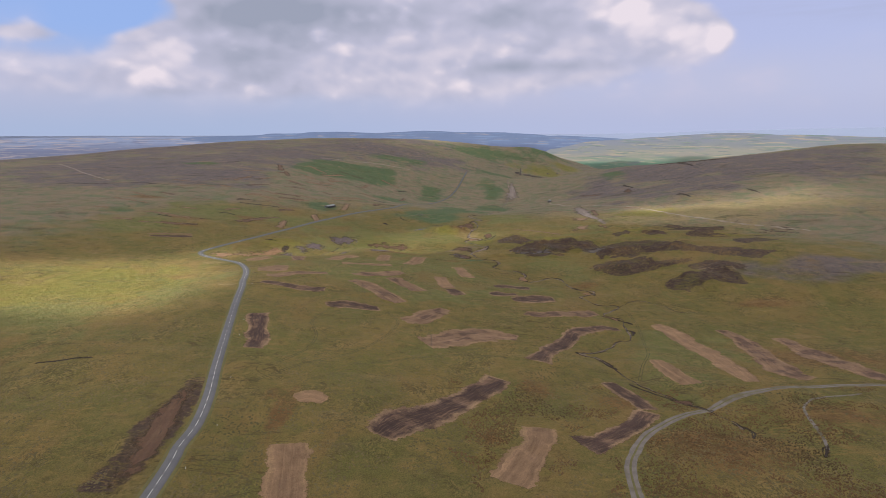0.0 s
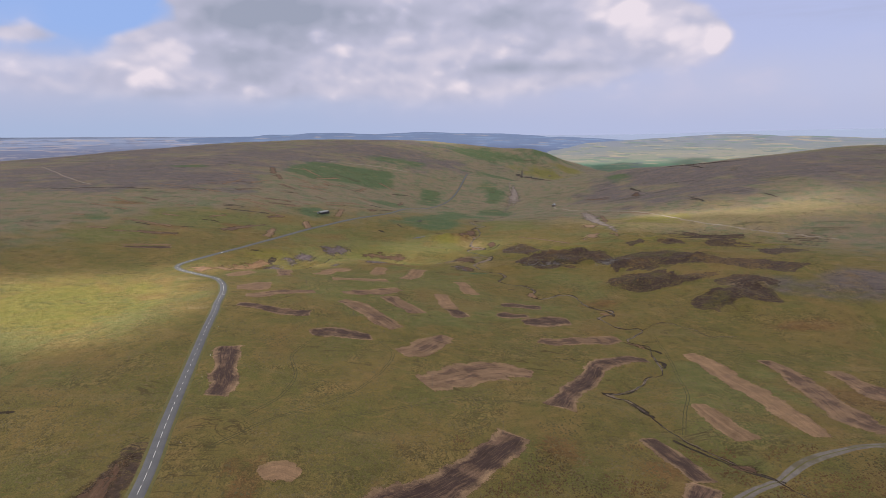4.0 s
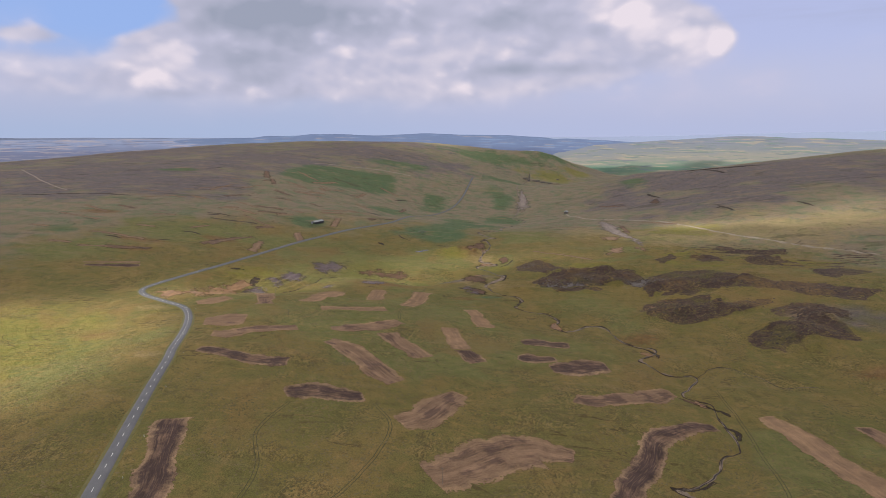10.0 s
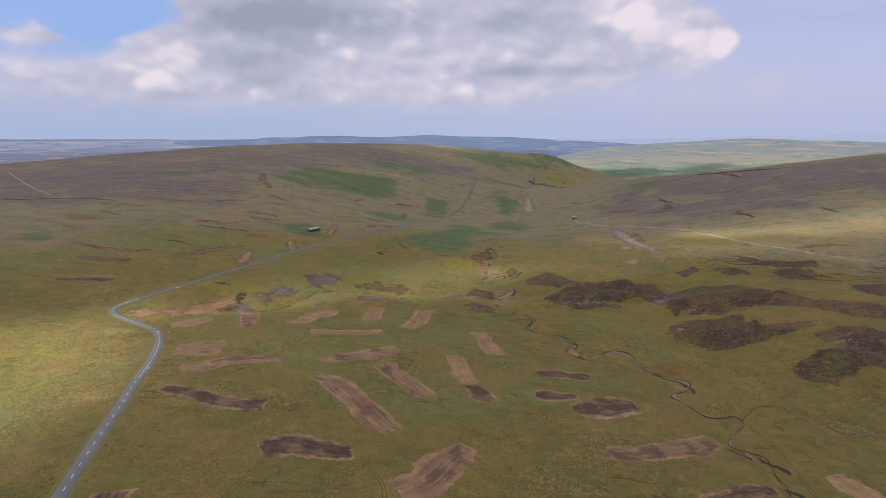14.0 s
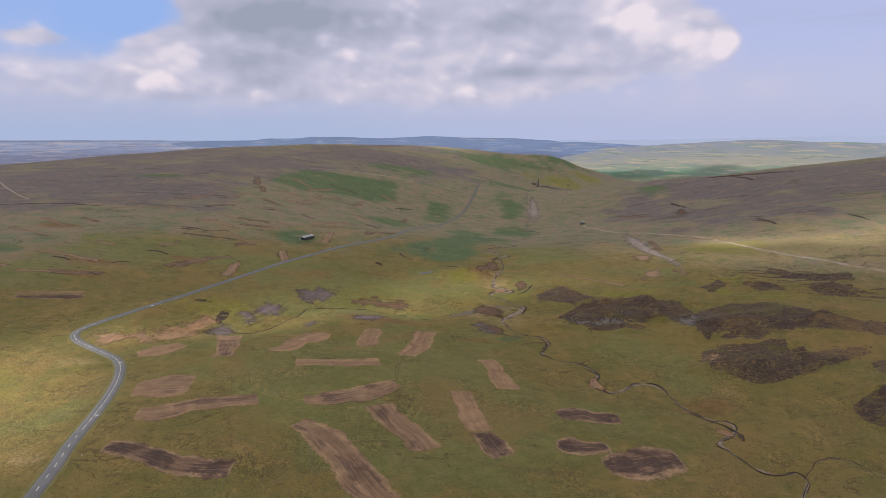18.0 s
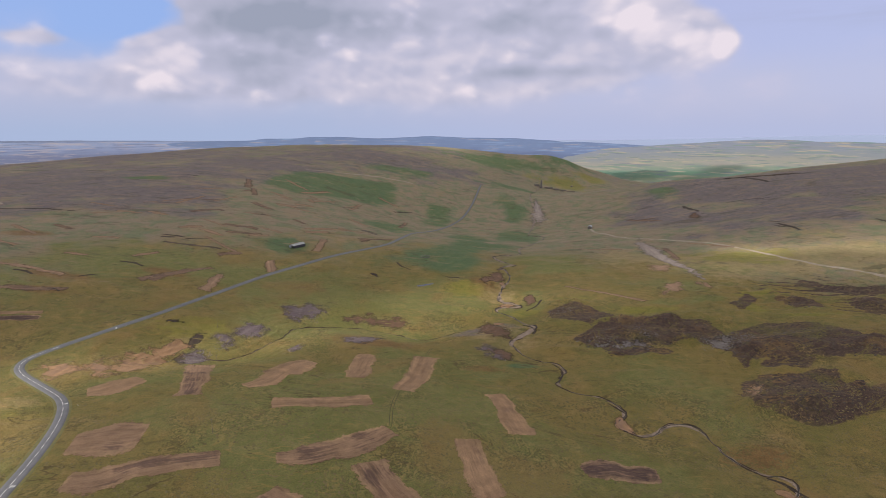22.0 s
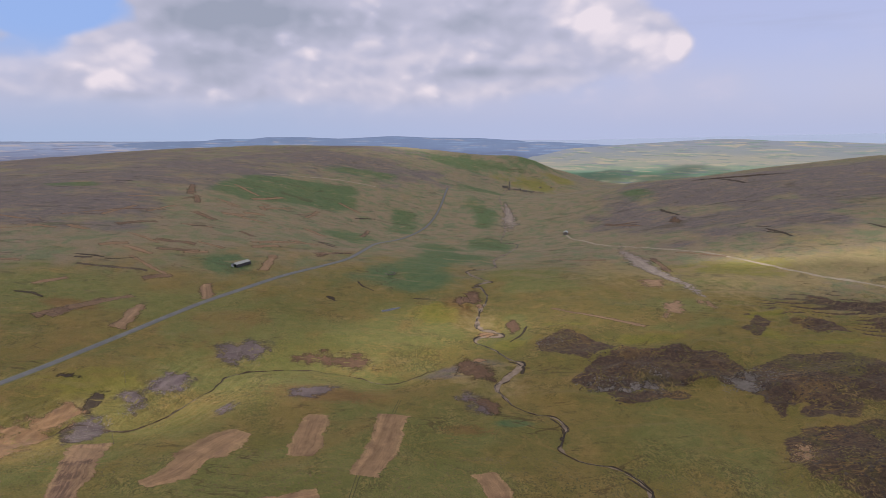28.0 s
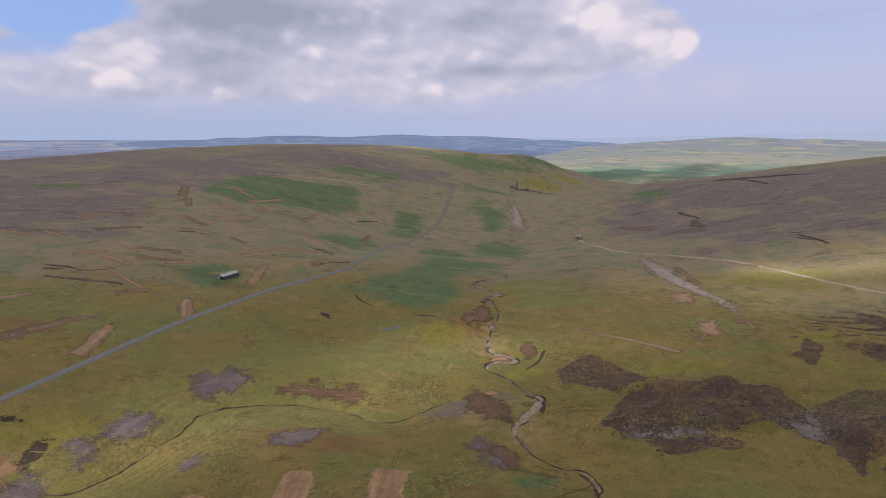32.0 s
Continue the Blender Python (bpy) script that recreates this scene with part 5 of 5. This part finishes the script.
for outline in ([(-246, 774), (-245, 791), (-239, 791), (-237, 778), (-239, 770)], [(-246, 751), (-243, 756), (-226, 727), (-235, 734)], [(-286, 808), (-274, 803), (-261, 804), (-258, 800), (-272, 799)]):
    patch("peat_hag", "hag", outline, "dark undercut peat at the gully head", "peat hag", 0.12, 6.0)
patch("bare_slope", "earth", [(-138, 889), (-107, 896), (-70, 894), (-61, 872), (-76, 875), (-97, 884), (-125, 884)], "dark brown bare slope above the gully", "bare earth")
for outline in ([(252, 1078), (274, 1069), (257, 1029), (244, 1038)], [(233, 975), (255, 980), (241, 941), (220, 938)], [(279, 989), (293, 978), (282, 956), (273, 962)], [(202, 727), (217, 726), (204, 701), (193, 708)]):
    patch("bare_patch", "pale_far", outline, "pinkish bare patch in the moor grass", "bare earth", thin=0.80)
for stations in (((33, 936, 8), (44, 937, 14), (55, 933, 8)),):
    strip("bare_scarp", "scarp", stations, "eroded pinkish clay scarp at the stream edge", "scarp", 0.2, 0.25)
for stations in (
                 ((12, 893, 10), (20, 856, 26), (29, 834, 28), (39, 830, 10)),
                 ((71, 965, 8), (70, 937, 16), (65, 930, 8)),
                 ((25, 1003, 14), (39, 1044, 22), (45, 1077, 12)),
                 ((500, 1520, 12), (487, 1475, 18), (478, 1441, 8)), ((389, 1580, 5), (414, 1555, 9), (442, 1528, 5)), ((139, 315, 5), (148, 311, 8), (155, 308, 5)), ((151, 514, 4), (160, 507, 7), (170, 505, 4)), ((9, 796, 10), (25, 790, 13), (30, 772, 9)), ((21, 998, 14), (25, 1025, 20), (32, 1050, 14))):
    strip("bare_slope", "earth", stations, "bare brown earth slope above the stream", "bare earth", 0.2, 0.25)
for stations in (((99, 691, 4), (95, 675, 9), (103, 663, 7)), ((30, 883, 4), (28, 877, 8), (36, 871, 4)), ((165, 596, 3), (161, 601, 6), (153, 604, 3)), ((166, 500, 3), (162, 507, 6), (163, 515, 3)), ((46, 1028, 4), (44, 1013, 8), (38, 1001, 4))):
    strip("gravel_bar", "scarp", stations, "pinkish gravel bar at a stream bend", "gravel", 0.2, 0.2)
strip("gravel_flat", "spoil", ((190, 1670, 20), (200, 1720, 44), (210, 1800, 34), (222, 1900, 18), (228, 2010, 12)), "broad pale gravel flat beside the far stream", "gravel", 0.25, 0.4, kind_tag="stuff")
strip("spoil_rake", "spoil", ((326, 1338, 8), (310, 1290, 16), (299, 1242, 26), (294, 1188, 30), (290, 1133, 26), (291, 1079, 20), (294, 1036, 16), (290, 996, 10), (294, 965, 5)), "pale stony rake of old mine spoil", "spoil", 0.25, 0.4, kind_tag="stuff")
for (x, y), (u, v) in (((-411, 954), (-376, 943)), ((-368, 1264), (-346, 1275)), ((-128, 1028), (-116, 1016)), ((-485, 891), (-456, 880)), ((-424, 846), (-402, 843)), ((-415, 888), (-399, 897)), ((-639, 1578), (-604, 1581)), ((-166, 1667), (-122, 1713)), ((-164, 1174), (-121, 1214)),
                       ((-798, 1149), (-701, 1183)), ((-701, 1183), (-611, 1178)), ((521, 1622), (513, 1516)), ((541, 1280), (541, 1216)), ((677, 1240), (678, 1186)), ((749, 1816), (746, 1678))):
    k = 0.62 * max(4.0, (y - 300) / 110)
    strip("peat_hag", "hag", ((x, y, 0.7 * k), (0.5 * (x + u), 0.5 * (y + v) + 3, 1.5 * k), (u, v, 0.7 * k)), "dark peat cut on the far moor", "peat hag", 0.2, 0.2)
for (x, y), (u, v) in (((-483, 962), (-453, 963)), ((-517, 909), (-472, 899)), ((-611, 919), (-581, 917)), ((-488, 837), (-447, 839)), ((-385, 1481), (-356, 1475)), ((-326, 1521), (-294, 1604)), ((-254, 1211), (-212, 1249)), ((-262, 1596), (-243, 1616)), ((-538, 852), (-501, 846)), ((-464, 1336), (-448, 1409)), ((-508, 1285), (-496, 1369)), ((-562, 1201), (-510, 1184))):
    cut("pale", (x, y, 9), (u, v, 9))
track("track", [(-1140, 1590), (-1000, 1440), (-861, 1303), (-760, 1214)], 1.6, "pale path over the brown moor", "pale_track")
track("track", [(-441, 1900), (-342, 1948), (-254, 1986), (-141, 1990)], 3.0, "pale bare bank above the green field", "pale_track")
for stations in (((680, 1843, 14), (718, 1840, 34), (797, 1794, 40), (884, 1723, 20)),):
    strip("heather_bank", "heather", stations, "dark brown heather over an old spoil heap", "heather", 0.3, 0.5, kind_tag="stuff")
for stations in (((113, 395, 7), (119, 377, 9), (124, 369, 6)), ((163, 506, 6), (171, 500, 9), (176, 491, 6)), ((164, 478, 5), (169, 470, 7), (165, 459, 5)), ((101, 404, 5), (115, 404, 7), (128, 413, 5)),
                 ((122, 340, 5), (132, 325, 8), (143, 313, 5)), ((145, 308, 6), (153, 301, 9), (159, 296, 6)), ((161, 282, 5), (167, 271, 7), (161, 259, 5)), ((158, 617, 5), (168, 603, 10), (165, 589, 5)),
                 ((93, 706, 4), (102, 693, 7), (98, 683, 4)), ((65, 773, 4), (71, 759, 6), (66, 745, 4)), ((52, 867, 6), (62, 855, 12), (59, 840, 8)), ((61, 909, 5), (74, 922, 9), (83, 941, 5)), ((195, 252, 4), (189, 245, 6), (185, 239, 4)), ((117, 391, 9), (120, 381, 14), (122, 374, 8)), ((587, 1559, 8), (630, 1550, 14), (662, 1523, 8)), ((517, 1619, 6), (520, 1583, 10), (519, 1541, 6)), ((540, 1303, 6), (545, 1292, 12), (556, 1286, 6)),
                 ((530, 1269, 6), (534, 1250, 12), (540, 1237, 6)), ((-426, 1077, 6), (-402, 1074, 14), (-389, 1072, 6)), ((-389, 1069, 5), (-375, 1073, 9), (-356, 1083, 5)), ((-196, 1306, 8), (-174, 1296, 16), (-152, 1281, 8)), ((-258, 312, 3), (-242, 316, 6), (-227, 322, 3)),
                 ((-30, 1037, 4), (-20, 1034, 6), (-11, 1031, 3)), ((-76, 1053, 3), (-90, 1067, 6), (-98, 1083, 3))):
    strip("peat_hag", "hag", [(a, b, 0.42 * c) for a, b, c in stations], "eroded dark peat hag at the stream edge", "peat hag", 0.12, 0.2)
strip("heather_bank", "earth", ((-134, 188, 12), (-138, 225, 15), (-143, 254, 14), (-146, 289, 6)), "brown heather and bare peat beside the road", "heather", 0.2, 0.4, kind_tag="stuff")
strip("pond", "pool", ((-64, 998, 3), (-54, 1001, 7), (-44, 1004, 3)), "small silty pool below the grassy mound", "pond", 0.1, 0.0)


# wooden poles of the power line
def pole():
    ob = tagged(new("power_pole"), "weathered wooden power pole with crossarm standing in grass", "power pole", "power line poles")
    bm = bmesh.new()
    bmesh.ops.create_cone(bm, cap_ends=True, segments=10, radius1=0.16, radius2=0.11, depth=9.6, matrix=Matrix.Translation((0, 0, 4.2)))
    part("post", bm_mesh("post", bm, MAT["wood"]), ob)
    bm = bmesh.new()
    box(bm, 1.7, 0.12, 0.14, Matrix.Translation((0, 0.16, 8.6)))
    part("crossarm", bm_mesh("crossarm", bm, MAT["wood"], 0.02), ob)
    for x in (-0.75, 0.0, 0.75):
        bm = bmesh.new()
        bmesh.ops.create_cone(bm, cap_ends=True, segments=8, radius1=0.07, radius2=0.04, depth=0.26, matrix=Matrix.Translation((x, 0.16, 8.8 if x else 9.1)))
        part("insulator", bm_mesh("insulator", bm, MAT["stone"]), ob)
    return ob


def stand(x, y, turn=0.0, sink=0.0):
    return pose(x, y, float(drape(x, y)) - sink, 0, 0, turn)


first = pole()
first.matrix_basis = stand(27, 333, 30, 0.2)
for x, y in ((-13, 389), (-83, 512), (-85, 515), (-149, 606), (-199, 725), (-231, 801)):
    copy_thing(first, stand(x, y, 30, 0.2))


# the field barn
def barn():
    ob = tagged(new("barn"), "long grey sheet-roofed field barn with dark open end", "barn")
    L, W, E, R = 23.0, 9.5, 3.6, 5.4
    bm = bmesh.new()
    prof = [(-W / 2, 0), (-W / 2, E), (0, R), (W / 2, E), (W / 2, 0)]
    for sx in (-1, 1):      # long side walls
        me_bm = bmesh.new()
        box(me_bm, L, 0.2, E, Matrix.Translation((0, sx * (W / 2 - 0.1), E / 2)))
        part("side_wall", bm_mesh("side_wall", me_bm, MAT["boarding"], 0.02), ob, "dark boarded side wall")
    bm.free()
    g = bmesh.new()         # closed gable
    vs = [g.verts.new((L / 2 - 0.1, y, z)) for y, z in prof]
    f = g.faces.new(vs)
    bmesh.ops.solidify(g, geom=[f], thickness=0.2)
    part("gable", bm_mesh("gable", g, MAT["boarding"]), ob, "boarded gable end")
    g = bmesh.new()         # gable over the open end
    vs = [g.verts.new((-L / 2 + 0.1, y, z)) for y, z in [(-W / 2, E - 0.5), (-W / 2, E), (0, R), (W / 2, E), (W / 2, E - 0.5)]]
    f = g.faces.new(vs)
    bmesh.ops.solidify(g, geom=[f], thickness=0.2)
    part("gable", bm_mesh("gable", g, MAT["metal"]), ob, "pale sheet gable over the open end")
    g = bmesh.new()
    box(g, 0.2, W * 0.45, E - 0.5, Matrix.Translation((-L / 2 + 0.15, W * 0.27, (E - 0.5) / 2)))
    part("end_panel", bm_mesh("end_panel", g, MAT["metal"], 0.02), ob, "pale sheet end panel")
    slope = math.degrees(math.atan2(R - E, W / 2))
    run_up = math.hypot(W / 2 + 0.5, R - E)
    for sx in (-1, 1):
        for i in range(8):
            g = bmesh.new()
            box(g, L / 8 + 0.12, run_up, 0.09, Matrix.Translation((-L / 2 + (i + 0.5) * L / 8, sx * W / 4, (E + R) / 2 + 0.12 + 0.02 * (i % 2))) @ Matrix.Rotation(radians(-sx * slope), 4, "X"))
            part("roof_sheet", bm_mesh("roof_sheet", g, MAT["metal"]), ob, "pale weathered roof sheet")
    for i in range(5):
        g = bmesh.new()
        box(g, 0.2, 0.2, E, Matrix.Translation((-L / 2 + 0.3 + i * (L - 0.6) / 4, 0, E / 2)))
        part("post", bm_mesh("post", g, MAT["wood"]), ob)
    return ob


barn().matrix_basis = stand(-242, 1097, 62, 0.2)


# ruined mine buildings and the hut at the end of the track
def rough_wall(name, length, height, thick, seed):
    """A broken stone wall, ragged along its top."""
    rng = random.Random(seed)
    bm = bmesh.new()
    n = max(2, int(length / 1.2))
    for i in range(n):
        h = height * rng.uniform(0.55, 1.0)
        box(bm, length / n + 0.04, thick * rng.uniform(0.9, 1.1), h, Matrix.Translation((-length / 2 + (i + 0.5) * length / n, 0, h / 2 - 0.2)))
    return bm_mesh(name, bm, MAT["stone"], 0.06)


def ruin():
    ob = tagged(new("mine_ruin"), "ruined stone mine buildings with a standing chimney in the valley", "ruin")
    bm = bmesh.new()
    bmesh.ops.create_cone(bm, cap_ends=True, segments=12, radius1=2.6, radius2=1.7, depth=24, matrix=Matrix.Translation((0, 0, 11)))
    box(bm, 6, 6, 5, Matrix.Translation((0, 0, 2)))
    part("chimney", bm_mesh("chimney", bm, MAT["stone"]), ob, "tapering stone chimney")
    for i, (x, y, turn, length, height) in enumerate(((-12, 4, 10, 16, 7), (-4, -8, 100, 14, 6), (20, 2, 5, 22, 6), (34, 10, 95, 14, 7), (44, 4, 8, 18, 5), (66, 8, 0, 20, 4), (62, -8, 80, 10, 5), (90, 6, 4, 24, 3))):
        w = part("wall", rough_wall("wall", length, height, 1.0, i), ob)
        w.matrix_basis = pose(x, y, (float(drape(330 + 1.35 * x, 2510 + 1.35 * y)) - float(drape(330, 2510))) / 1.35, 0, 0, turn)
    return ob


ruin().matrix_basis = stand(330, 2510) @ Matrix.Scale(1.35, 4)
for x, y, s in ((470, 2600, 1.0), (520, 2620, 0.7)):
    hut = tagged(new("stone_hut"), "small ruined stone building on the far moor", "hut")
    part("wall", rough_wall("wall", 9 * s, 5 * s, 6 * s, int(x)), hut)
    hut.matrix_basis = stand(x, y, 15)


def field_hut():
    ob = tagged(new("field_hut"), "small grey stone hut with pitched roof beside track", "hut")
    bm = bmesh.new()
    box(bm, 9, 5, 3.0, Matrix.Translation((0, 0, 1.4)))
    part("wall", bm_mesh("wall", bm, MAT["stone"], 0.05), ob)
    for sx in (-1, 1):
        bm = bmesh.new()
        box(bm, 9.6, 3.2, 0.18, Matrix.Translation((0, sx * 1.35, 3.55)) @ Matrix.Rotation(radians(-sx * 28), 4, "X"))
        part("roof", bm_mesh("roof", bm, MAT["metal"], 0.03), ob, "grey slate roof slope")
    return ob


field_hut().matrix_basis = stand(290, 1556, 70) @ Matrix.Scale(1.7, 4)

# round stone sheepfold
fold = tagged(new("sheepfold"), "low round drystone sheepfold on green pasture", "sheepfold")
for i in range(20):
    a = 2 * math.pi * i / 20
    if i == 7:
        continue
    w = part("wall", rough_wall("wall", 2.1, 1.5, 0.7, 40 + i), fold)
    w.matrix_basis = pose(6.5 * math.cos(a), 6.5 * math.sin(a), 0, 0, 0, math.degrees(a) + 90)
fold.matrix_basis = stand(-60, 1121)

# white marker posts along the road
mark = tagged(new("marker_post"), "short white roadside marker post", "marker post", "posts along the road")
bm = bmesh.new()
box(bm, 0.14, 0.14, 1.1, Matrix.Translation((0, 0, 0.5)))
part("post", bm_mesh("post", bm, MAT["paint"], 0.02), mark)
mark.matrix_basis = stand(-114, 241)
for x, y in ((-113, 206), (-129, 296), (-152, 370), (-161, 403), (-178, 457), (-192, 508), (-246, 639), (-301, 780)):
    copy_thing(mark, stand(x, y))


# ---- ground cover that nobody could count ----
def clumps(name, n, area, size, tall, mat, label, category, seed, keep=None, sides_n=6):
    """Many small uneven domes of grass, heather or stone, scattered over an area (x0, x1, y0, y1)."""
    rng = np.random.default_rng(seed)
    x, y = rng.uniform(area[0], area[1], n), area[2] + (area[3] - area[2]) * rng.uniform(0, 1, n) ** 1.3
    if keep is not None:
        ok = keep(x, y)
        x, y = x[ok], y[ok]
    n = len(x)
    r = size * rng.uniform(0.5, 1.3, n)
    h = tall * rng.uniform(0.5, 1.3, n)
    a = np.arange(sides_n) * 2 * np.pi / sides_n + rng.uniform(0, 6.3, (n, 1))
    rr = r[:, None] * rng.uniform(0.7, 1.3, (n, sides_n))
    ring = np.stack([x[:, None] + rr * np.cos(a), y[:, None] + rr * np.sin(a), np.zeros_like(a)], -1)
    ring[..., 2] = drape(ring[..., 0], ring[..., 1]) - 0.05
    shoulder = ring.copy()
    shoulder[..., :2] = np.stack([x, y], -1)[:, None] + 0.7 * (ring[..., :2] - np.stack([x, y], -1)[:, None])
    base = drape(x, y)
    shoulder[..., 2] = base[:, None] + h[:, None] * rng.uniform(0.5, 0.9, (n, sides_n))
    top = np.stack([x + 0.2 * r * rng.normal(size=n), y + 0.2 * r * rng.normal(size=n), base + h], -1)[:, None]
    v = np.concatenate([ring, shoulder, top], 1).reshape(-1, 3)
    i = np.arange(sides_n)
    j = (i + 1) % sides_n
    one = np.concatenate([np.stack([i, j, j + sides_n], 1), np.stack([i, j + sides_n, i + sides_n], 1), np.stack([i + sides_n, j + sides_n, np.full_like(i, 2 * sides_n)], 1)])
    f = (one[None] + (np.arange(n) * (2 * sides_n + 1))[:, None, None]).reshape(-1, 3)
    return tagged(new(name, sheet_mesh(name, v, f, mat, False)), label, category, kind="stuff")


def off_road(x, y):
    free = (near_line(x, y, ROAD, 20) > 5.5) & (near_line(x, y, TRACK, 20) > 3.5)
    for laid in LAID:
        half = max(w for _, _, w in laid) * 0.55
        free &= near_line(x, y, [(a, b) for a, b, _ in laid], half + 2) > half
    return free


def patchy(x, y, size, seed, cut):
    return fbm(x, y, size, seed) > cut


clumps("grass_tussock", 42000, (-252, 321, 185, 720), 0.6, 0.28, MAT["tuft"], "straw-tipped tussocks of moor grass", "grass", 1, lambda x, y: off_road(x, y) & patchy(x, y, 40, 5, -0.12))
clumps("rush_tuft", 16000, (0, 276, 205, 330), 0.4, 0.55, MAT["rush"], "rust-brown rush tufts on wet ground", "rushes", 2, lambda x, y: off_road(x, y) & patchy(x, y, 22, 9, -0.02))


def on_heath(x, y):
    return max_depth(HEATH, x, y) / 16 + 0.8 * fbm(x, y, 26, 15) > 0.0


clumps("heather_clump", 10000, (65, 503, 560, 930), 0.9, 0.35, MAT["heath"], "dark brown heather clumps on spoil heaps", "heather", 3, on_heath)
clumps("heather_clump", 3500, (-235, -110, 170, 320), 0.5, 0.3, MAT["heath"], "dark brown heather beside the road", "heather", 4, lambda x, y: on_heath(x, y) & off_road(x, y))
STONY = [(224, 803, 16, 17), (115, 813, 21, 5), (159, 817, 15, 10), (210, 804, 14, 17), (237, 810, 19, 14), (95, 899, 18, 8), (-174, 881, 21, 18), (-204, 809, 14, 16), (-227, 747, 10, 22), (-217, 776, 8, 12), (416, 859, 12, 20), (210, 1985, 23, 45)]


def on_stones(x, y):
    w = np.zeros(x.shape)
    for cx, cy, rx, ry in STONY:
        w = np.maximum(w, 1 - np.sqrt(((x - cx) / rx) ** 2 + ((y - cy) / ry) ** 2))
    return (w > 0) & (w + 0.8 * fbm(x, y, 12, 25) > 0.15)


clumps("loose_stone", 90000, (-233, 331, 630, 1260), 0.45, 0.4, MAT["stone"], "pale grey loose stones on old spoil", "stones", 6, on_stones, 4)
